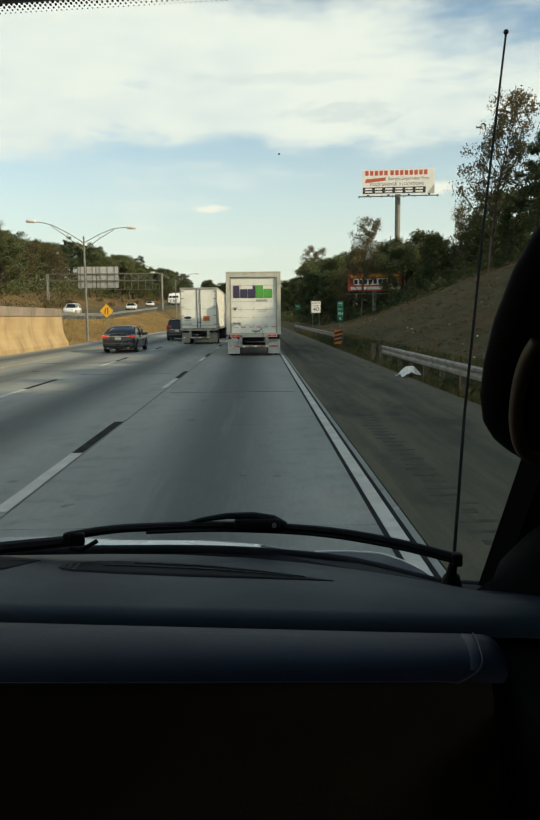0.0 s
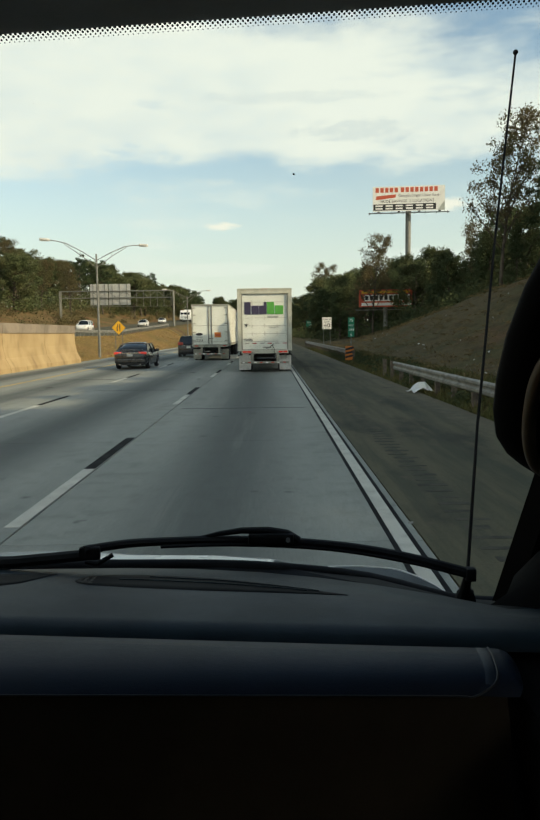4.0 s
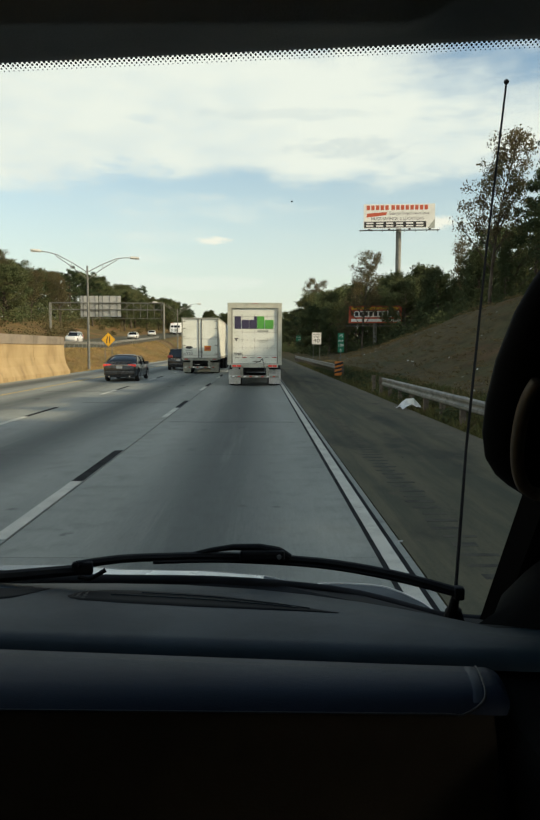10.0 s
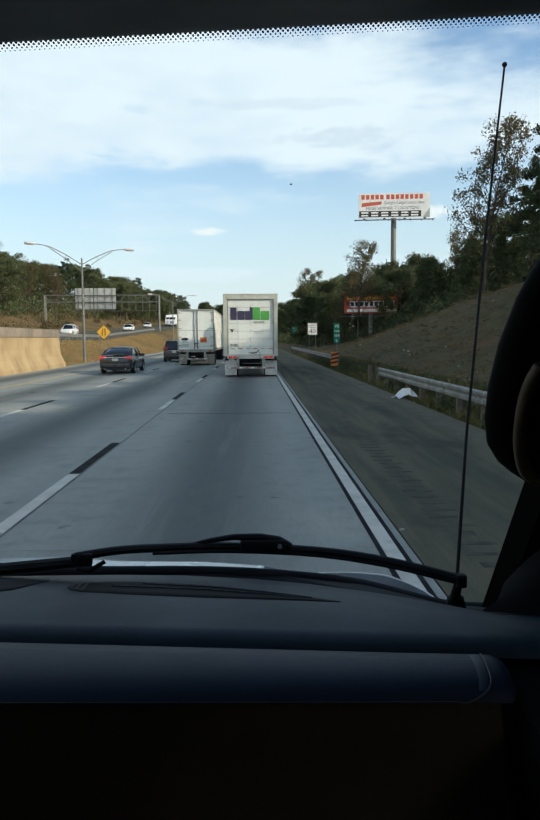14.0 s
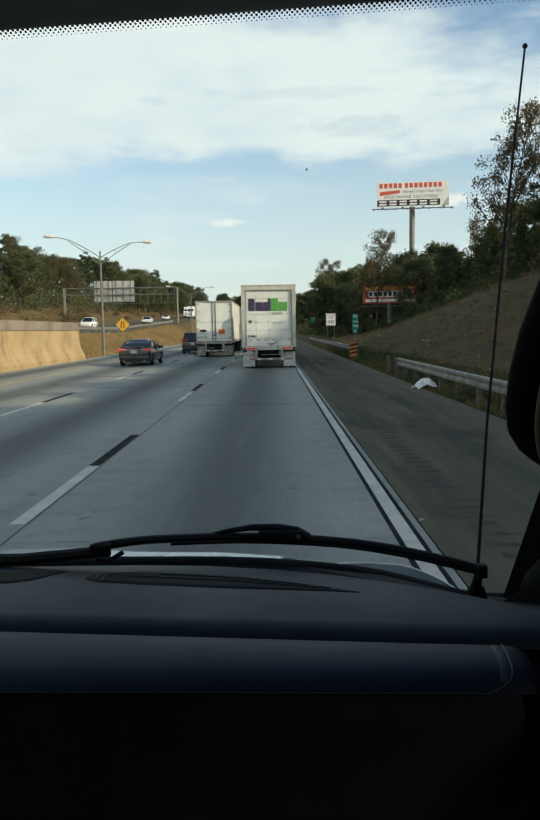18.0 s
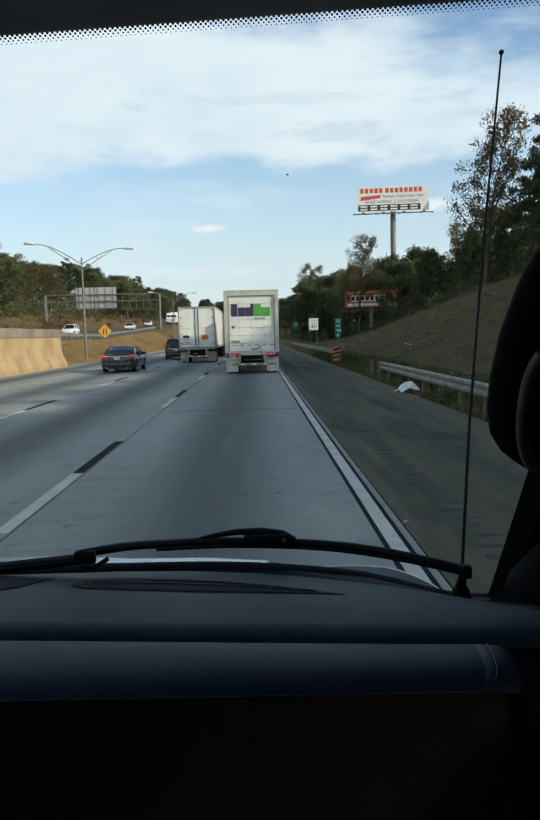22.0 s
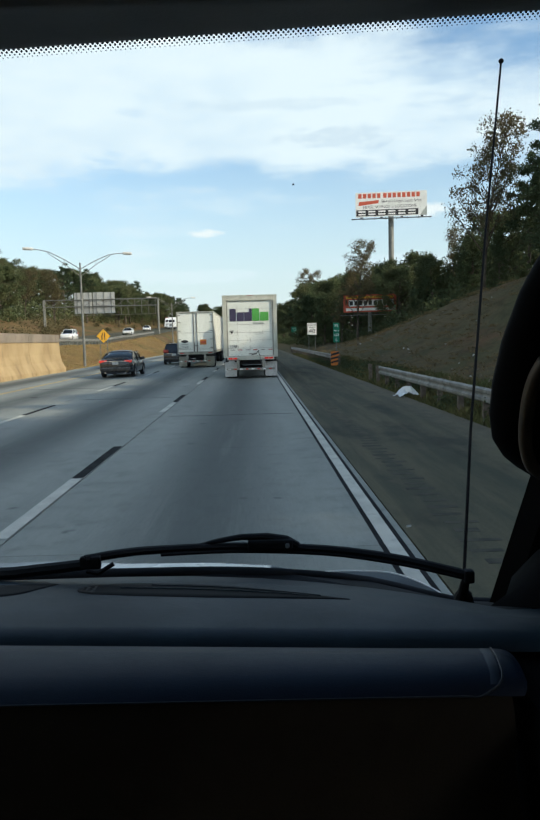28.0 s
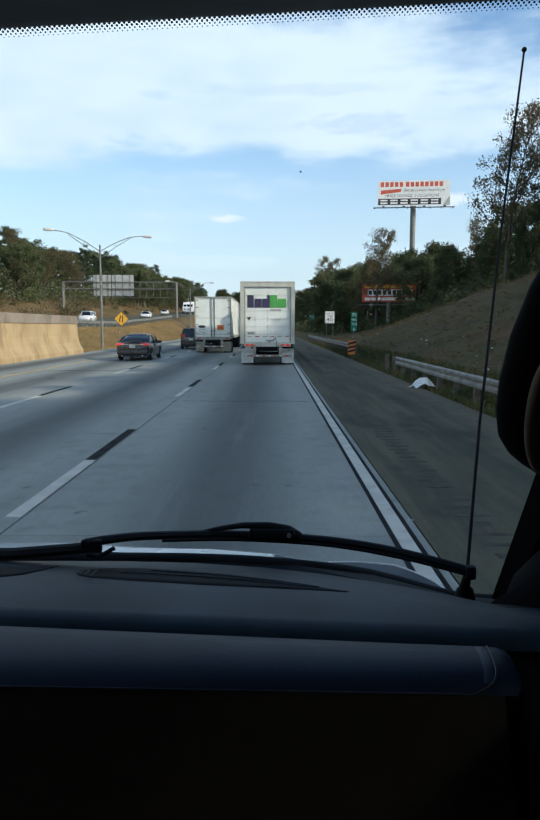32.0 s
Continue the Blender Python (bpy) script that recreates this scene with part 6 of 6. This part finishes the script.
# dotted ceramic band under the header
bm = bmesh.new()
for r in range(4):
    rad = 0.00130 - 0.00026 * r
    for i in range(253):
        x = -0.62 + i * 0.0043 + (0.00215 if r % 2 else 0)
        z = head_z(x) + 0.0004 - r * 0.00180
        c = Vector((x, glass_y(z) - 0.002, z))
        up = Vector((0, -1 / 1.44, 1)).normalized()
        bm.faces.new([bm.verts.new(c + Vector((1, 0, 0)) * math.cos(a) * rad + up * math.sin(a) * rad * 1.05) for a in [6.2832 * j / 9 for j in range(9)]])
tagged(part("frit_dots", bm, M_FRIT, cab, "black ceramic dots along the windscreen edge"), kind="stuff")
rows = []
for x in [-1.35, -1.0, -0.7, -0.4, -0.2, 0.0, 0.08, 0.125, 0.142, 0.160, 0.19, 0.25, 0.45]:
    hz = head_z(x)
    lift = 0.024 * step(0.122, 0.185, x)
    rows.append([(x, glass_y(hz) + 0.02, hz + 0.02), (x, glass_y(hz) - 0.004, hz), (x, glass_y(hz) - 0.020, hz - 0.001), (x, 0.602, 2.0985 + 0.010 * (x + 0.2) + lift * 0.8), (x, 0.583, 2.0925 + 0.014 * (x + 0.2) + lift), (x, 0.576, 2.0935 + 0.014 * (x + 0.2) + lift), (x, 0.566, 2.104 + 0.010 * x + lift), (x, 0.52, 2.118 + lift), (x, 0.40, 2.13), (x, -0.2, 2.16), (x, -1.5, 2.16)])
part("header_trim", loft(bmesh.new(), rows), M_LINER, cab, "grey moulded header trim", smooth=True)

# pillar with its grab handle
pil = part("pillar", prism(bmesh.new(), [(0.374, 0), (0.390, -0.035), (0.56, -0.09), (0.56, 0.02), (0.40, 0.02)], "z", -0.02, 0.98), M_TRIM, cab, "black windscreen pillar")
pil.matrix_basis = Matrix(((1, 0, 0, 0), (0, 0.820, -0.571, 1.150), (0, 0.571, 0.820, 1.385), (0, 0, 0, 1)))
handle_outline = [(0.44, 2.05), (0.385, 2.02), (0.345, 1.985), (0.322, 1.950), (0.306, 1.913), (0.297, 1.883), (0.290, 1.829), (0.291, 1.776), (0.297, 1.734), (0.309, 1.699), (0.328, 1.675), (0.35, 1.658), (0.376, 1.642), (0.44, 1.62)]
bm = bmesh.new()
loft(bm, [[(x + o * 1.0, glass_y(z) - 0.005 - dy, z + (0.002 if o else 0)) for x, z in handle_outline] for o, dy in ((0.015, -0.030), (0.004, -0.018), (0.0, 0.0), (0.003, 0.014), (0.014, 0.028), (0.03, 0.034), (0.06, 0.036))])
handle = part("grab_handle", bm, M_TRIM, cab, "black moulded grab handle", smooth=True)
# sunlit inside of the handle, its glow put into the tan colour
part("handle_rim", tube(bmesh.new(), flowing([(0.3278, 0.8105, 1.807), (0.3221, 0.8227, 1.7882), (0.3221, 0.8434, 1.76), (0.3287, 0.8716, 1.7186), (0.339, 0.8923, 1.6885), (0.3522, 0.9073, 1.6669), (0.3672, 0.9149, 1.6566), (0.3776, 0.9167, 1.6538)]), 0.0085, 10), M_RIMLIT, handle, "inner handle rim with sunlit tan painted on", smooth=True)
part("pillar_foot", loft(bmesh.new(), [[(0.290, 0.882, 1.494), (0.318, 0.905, 1.499), (0.36, 1.0, 1.49), (0.40, 1.12, 1.42)], [(0.318, 0.868, 1.497), (0.338, 0.892, 1.516), (0.388, 0.985, 1.53), (0.43, 1.09, 1.47)], [(0.348, 0.850, 1.500), (0.368, 0.880, 1.538), (0.42, 0.97, 1.565), (0.46, 1.06, 1.52)], [(0.47, 0.80, 1.502), (0.48, 0.83, 1.56), (0.50, 0.90, 1.62), (0.56, 1.0, 1.62)]]), M_TRIM, cab, smooth=True)

# wiper, outside the glass
wip = part("wiper_blade", tube(bmesh.new(), flowing([(-0.250, 1.002, 1.534), (-0.205, 1.035, 1.532), (-0.154, 1.062, 1.5275), (-0.037, 1.092, 1.520), (0.101, 1.092, 1.5115), (0.210, 1.066, 1.501), (0.306, 1.026, 1.486)]), 0.0064, 8), M_RUBBER, cab, "black wiper blade")
part("blade_strip", tube(bmesh.new(), flowing([(-0.150, 1.058, 1.521), (-0.037, 1.088, 1.5135), (0.101, 1.088, 1.505), (0.210, 1.062, 1.494), (0.306, 1.023, 1.480)]), 0.0032, 6), M_RUBBER, wip)
part("blade_end", boxed(-0.258, -0.228, 1.0, 1.012, 1.519, 1.538, 0.004), M_RUBBER, wip)
part("blade_lever", tube(bmesh.new(), [(-0.248, 1.0, 1.518), (-0.232, 1.0, 1.514), (-0.210, 1.005, 1.526)], 0.0035, 6), M_RUBBER, wip)
part("blade_end", boxed(0.298, 0.313, 1.018, 1.034, 1.474, 1.494, 0.004), M_RUBBER, wip)
arm = part("wiper_arm", tube(bmesh.new(), [(-0.80, 1.08, 1.478), (-0.50, 1.060, 1.497), (-0.36, 1.030, 1.509), (-0.235, 1.01, 1.526)], [0.014, 0.011, 0.009, 0.008], 8), M_RUBBER, cab, "black wiper arm")
bridge = part("blade_bridge", tube(bmesh.new(), [(-0.095, 1.085, 1.526), (-0.065, 1.085, 1.532), (-0.030, 1.088, 1.536), (0.010, 1.09, 1.535), (0.040, 1.09, 1.529), (0.058, 1.09, 1.519)], [0.0025, 0.004, 0.005, 0.006, 0.007, 0.006], 8), M_RUBBER, wip)
part("bridge_block", boxed(-0.020, 0.050, 1.078, 1.092, 1.515, 1.532, 0.005), M_RUBBER, wip)
part("bridge_rivet", tube(bmesh.new(), [(0.041, 1.074, 1.5235), (0.041, 1.079, 1.5235)], 0.0035, 10), M_RIM, wip)
pv = part("wiper_pivot", tube(bmesh.new(), [(0.3115, 1.071, 1.424), (0.3105, 1.069, 1.440), (0.307, 1.06, 1.447), (0.3055, 1.04, 1.476), (0.3055, 1.03, 1.486)], [0.017, 0.013, 0.008, 0.006, 0.006], 10), M_RUBBER, cab, "black wiper pivot post")

# bonnet and radio mast
FRONT = [(-1.30, 1.40, 1.300), (-0.95, 1.51, 1.345), (-0.568, 1.533, 1.370), (-0.426, 1.534, 1.3705), (-0.287, 1.495, 1.3715), (-0.108, 1.482, 1.3722), (0.020, 1.460, 1.3690), (0.068, 1.45, 1.362), (0.132, 1.44, 1.358), (0.195, 1.425, 1.363), (0.255, 1.4, 1.366), (0.29, 1.365, 1.365), (0.318, 1.31, 1.365), (0.34, 1.25, 1.362), (0.42, 1.20, 1.330)]
bm = bmesh.new()
loft(bm, [[(x, 1.155, z - 0.030) for x, y, z in FRONT], [(x, (y + 1.155) / 2, z - 0.014) for x, y, z in FRONT], [(x, y, z) for x, y, z in FRONT], [(x, y + 0.10, z - 0.03) for x, y, z in FRONT], [(x * 0.98, y + 0.24, z - 0.22) for x, y, z in FRONT], [(x * 0.97, y + 0.26, z - 0.75) for x, y, z in FRONT]])
part("bonnet", bm, M_HOOD, cab, "white bonnet", smooth=True)
# grey sheet just above the right part of the white bonnet
part("cowl_panel", loft(bmesh.new(), [[(x, 1.160, z - 0.026) for x, y, z in FRONT[6:14]], [(x, (y + 1.155) / 2, z - 0.010) for x, y, z in FRONT[6:14]], [(x, y - 0.006, z + 0.0022) for x, y, z in FRONT[6:14]]]), M_GREYPANEL, cab, "grey panel laid over the bonnet under the wiper", smooth=True)
# highlight on the bonnet edge, drawn as a thin white bead
part("bonnet_edge", tube(bmesh.new(), flowing([(x, y, z + 0.0015) for x, y, z in FRONT[8:14]]), 0.0016, 6), M_SIGNWHITE, cab, "painted highlight along the bonnet edge", smooth=True)
mast = part("radio_mast", tube(bmesh.new(), [(0.359, 1.24, 1.36), (0.40, 1.33, 1.66), (0.455, 1.42, 2.03), (0.5115, 1.50, 2.383)], [0.0034, 0.0028, 0.0024, 0.0021], 8), M_RUBBER, cab, "thin black radio mast")
bm = bmesh.new()
bmesh.ops.create_uvsphere(bm, u_segments=10, v_segments=8, radius=0.0052, matrix=Matrix.Translation((0.5115, 1.50, 2.385)))
part("mast_tip", bm, M_RUBBER, mast)
part("mast_base", tube(bmesh.new(), [(0.357, 1.235, 1.32), (0.359, 1.24, 1.365)], [0.012, 0.005], 10), M_RUBBER, mast)

# insects and specks on the glass
def speck(x, z, r, mat=M_DIRT):
    bm = bmesh.new()
    c = Vector((x, glass_y(z) + 0.0015, z))
    up = Vector((0, -1 / 1.44, 1)).normalized()
    bm.faces.new([bm.verts.new(c + Vector((1, 0, 0)) * math.cos(a) * r * (0.8 + 0.5 * random.random()) + up * math.sin(a) * r * (0.6 + 0.6 * random.random())) for a in [6.2832 * j / 8 for j in range(8)]])
    return part("speck", bm, mat, pane, "dried insect speck")


speck(0.042, 1.991, 0.0010)
for x, z, r in ((-0.197, 2.048, 0.0004), (-0.213, 1.962, 0.0004), (0.20, 1.70, 0.0007), (-0.08, 1.93, 0.0004), (0.12, 1.83, 0.0005), (0.155, 1.775, 0.0006)):
    speck(x, z, r)
speck(0.219, 1.560, 0.0040, M_SMEAR)

# shell that closes the cab, and its wheels
part("roof", boxed(-1.38, 0.78, -1.5, glass_y(2.19), 2.20, 2.26, 0.02), M_HOOD, cab)
part("rear_wall", boxed(-1.36, 0.76, -1.56, -1.50, 0.55, 2.19), M_TRIM, cab)
for xa, xb in ((0.70, 0.76), (-1.42, -1.362)):
    part("side_wall", boxed(xa, xb, -1.498, 0.62, 0.55, 1.50), M_TRIM, cab)
    part("window_header", boxed(xa, xb, -1.498, 0.62, 2.02, 2.19), M_TRIM, cab)
    part("door_pillar", boxed(xa, xb, -1.498, -0.80, 1.502, 2.018), M_TRIM, cab)
    part("door_pillar", boxed(xa, xb, 0.42, 0.62, 1.502, 2.018), M_TRIM, cab)
    pane_side = part("side_window", boxed((xa + xb) / 2 - 0.003, (xa + xb) / 2 + 0.003, -0.798, 0.418, 1.502, 2.018), M_GLASS, cab)
    pane_side.visible_shadow = False
part("side_wall", prism(bmesh.new(), [(0.621, 0.55), (1.16, 0.55), (1.16, 1.38), (0.68, 2.11), (0.621, 2.19)], "x", 0.56, 0.62), M_TRIM, cab)
part("side_wall", prism(bmesh.new(), [(0.70, 0.55), (1.16, 0.55), (1.16, 1.40), (0.68, 2.13), (0.70, 2.19)], "x", -1.42, -1.362), M_TRIM, cab)
part("door_skin", boxed(0.763, 0.778, -1.49, 0.61, 0.56, 1.49, 0.005), M_HOOD, cab, "white outer door skin")
part("door_skin", boxed(-1.438, -1.423, -1.49, 0.61, 0.56, 1.49, 0.005), M_HOOD, cab, "white outer door skin")
part("floor_pan", boxed(-1.36, 0.76, -1.498, 1.15, 0.50, 0.548), M_TRIM, cab)
part("firewall", boxed(-1.36, 0.56, 1.10, 1.14, 0.55, 1.385), M_CHASSIS, cab)
for s in (-1.28, 0.60):
    for y in (1.32, -1.05):
        wheel(cab, s, y, 0.38, 0.24)

# weeds under the rail, litter and stones by the shoulder
spots = [(4.9 + 1.3 * rng.random(), y, 0.22 + 0.32 * rng.random()) for y in np.linspace(6, 62, 75)]
undergrowth("weeds", "low green weeds around the guardrail posts", spots, 130, 0.045, M_LEAF["dark"], 0.9, 0.8)
spots = [(6.8 + 11.5 * rng.random(), 14 + 80 * rng.random(), 0.16 + 0.30 * rng.random()) for _ in range(650)]
undergrowth("weeds", "dry low weeds scattered over the bare slope", spots, 42, 0.040, M_DEADGRASS, 1.25, 0.22)
scrap_rng = random.Random(31)
bm = bmesh.new()
for i in range(55):
    x, y = scrap_rng.uniform(5.6, 16.5), scrap_rng.uniform(18, 85)
    a, r = scrap_rng.uniform(0, 3.14), scrap_rng.uniform(0.03, 0.10)
    bmesh.ops.create_cube(bm, size=1.0, matrix=Matrix.LocRotScale((x, y, level(x, y) + 0.03), Euler((scrap_rng.uniform(-0.4, 0.4), scrap_rng.uniform(-0.6, 0.2), a)), (r * scrap_rng.uniform(0.8, 2.6), r, 0.02)))
tagged(part("litter", bm, M_FLAP), "pale scraps of litter scattered on the slope", "litter", kind="stuff")
sheet = thing("plastic_sheet", (4.35, 21.5, -0.006), "crumpled white plastic sheet lying on the shoulder by the rail", "litter", turn=20)
bm = bmesh.new()
loft(bm, [[(0.16 * i, 0.16 * j, 0.012 + 0.50 * abs(math.sin(i * 0.9 + j * 1.7)) * (1 - abs(i - 2.5) / 3.4) * (1 - abs(j - 1.5) / 2.4)) for i in range(6)] for j in range(4)])
part("torn_sheet", bm, M_SIGNWHITE, sheet)
lit_rng = random.Random(9)
bm = bmesh.new()
for i in range(120):
    x = lit_rng.choice((lit_rng.uniform(4.7, 8.5), lit_rng.uniform(4.7, 7.5)))
    y = lit_rng.uniform(10, 80)
    r = lit_rng.uniform(0.02, 0.07)
    bmesh.ops.create_icosphere(bm, subdivisions=1, radius=r, matrix=Matrix.LocRotScale((x, y, level(x, y) + r * 0.3), Euler((lit_rng.random() * 3, lit_rng.random() * 3, 0)), (1.4, 1.0, 0.6)))
tagged(part("stones", bm, M_CAP), "pale stones and scraps scattered in the grass", "stones", kind="stuff")
bm = bmesh.new()
for i in range(220):
    y = 4 + i * 0.32
    box(bm, LINE_R + 0.64 + 0.03 * math.sin(i * 1.7), LINE_R + 0.95 + 0.05 * math.sin(i * 2.9), y, y + 0.10 + 0.03 * math.sin(i * 4.1), -0.0085, -0.0035)
tagged(part("rumble_strip", bm, M_RUMBLE), "worn rumble grooves along the shoulder", "rumble strip", kind="stuff")

# dark patches and short tar seams on the slabs
patch_rng = random.Random(17)
for i in range(26):
    x, y, r = patch_rng.uniform(-9.0, 0.9), patch_rng.uniform(7.0, 95.0), patch_rng.uniform(0.06, 0.17)
    n = patch_rng.choice((8, 9, 10))
    if min(abs(x - DASH_1), abs(x - DASH_2)) < 0.4:
        continue
    ring = [(x + r * patch_rng.uniform(0.7, 1.2) * math.cos(6.2832 * j / n), y + r * patch_rng.uniform(0.9, 1.7) * math.sin(6.2832 * j / n)) for j in range(n)]
    part("tar_patch", prism(bmesh.new(), ring, "z", 0.0002, 0.003), M_TAR, road)
for x0, x1, y in ((-2.2, 0.9, 17.8), (-5.9, -2.8, 24.0), (-9.4, -6.5, 30.2), (-2.2, 0.9, 48.3), (-5.9, -2.7, 60.4)):
    pts = [(x0 + (x1 - x0) * j / 9, y + patch_rng.uniform(-0.03, 0.03)) for j in range(10)]
    part("tar_seam", prism(bmesh.new(), [(a, b - 0.022) for a, b in pts] + [(a, b + 0.022) for a, b in pts[::-1]], "z", 0.0002, 0.0032), M_TAR, road)

# concrete slabs of the three lanes, with open joints
cols = [(LINE_R + 0.18, DASH_1 + 0.108), (DASH_1 + 0.086, DASH_2 + 0.012), (DASH_2, LINE_L + 0.012), (LINE_L, EDGE_L + 0.02)]
SLAB = 6.1
slab_mesh = {}
for ci, (xr, xl) in enumerate(cols):
    for i in range(22):
        y0 = -6.0 + i * SLAB
        if ci not in slab_mesh:
            bm = boxed(xl, xr, 0, SLAB - 0.010, -0.024, 0.0)
            me = bpy.data.meshes.new("slab")
            bm.to_mesh(me)
            bm.free()
            me.materials.append(M_ROAD)
            slab_mesh[ci] = me
        ob = new("slab", slab_mesh[ci])
        ob.parent = road
        ob.location = (0, y0, 0)
    far = part("far_slabs", boxed(xl, xr, -6.0 + 22 * SLAB, 1490, -0.024, 0.0), M_ROAD, road)
    part("near_slabs", boxed(xl, xr, -39, -6.012, -0.024, 0.0), M_ROAD, road)
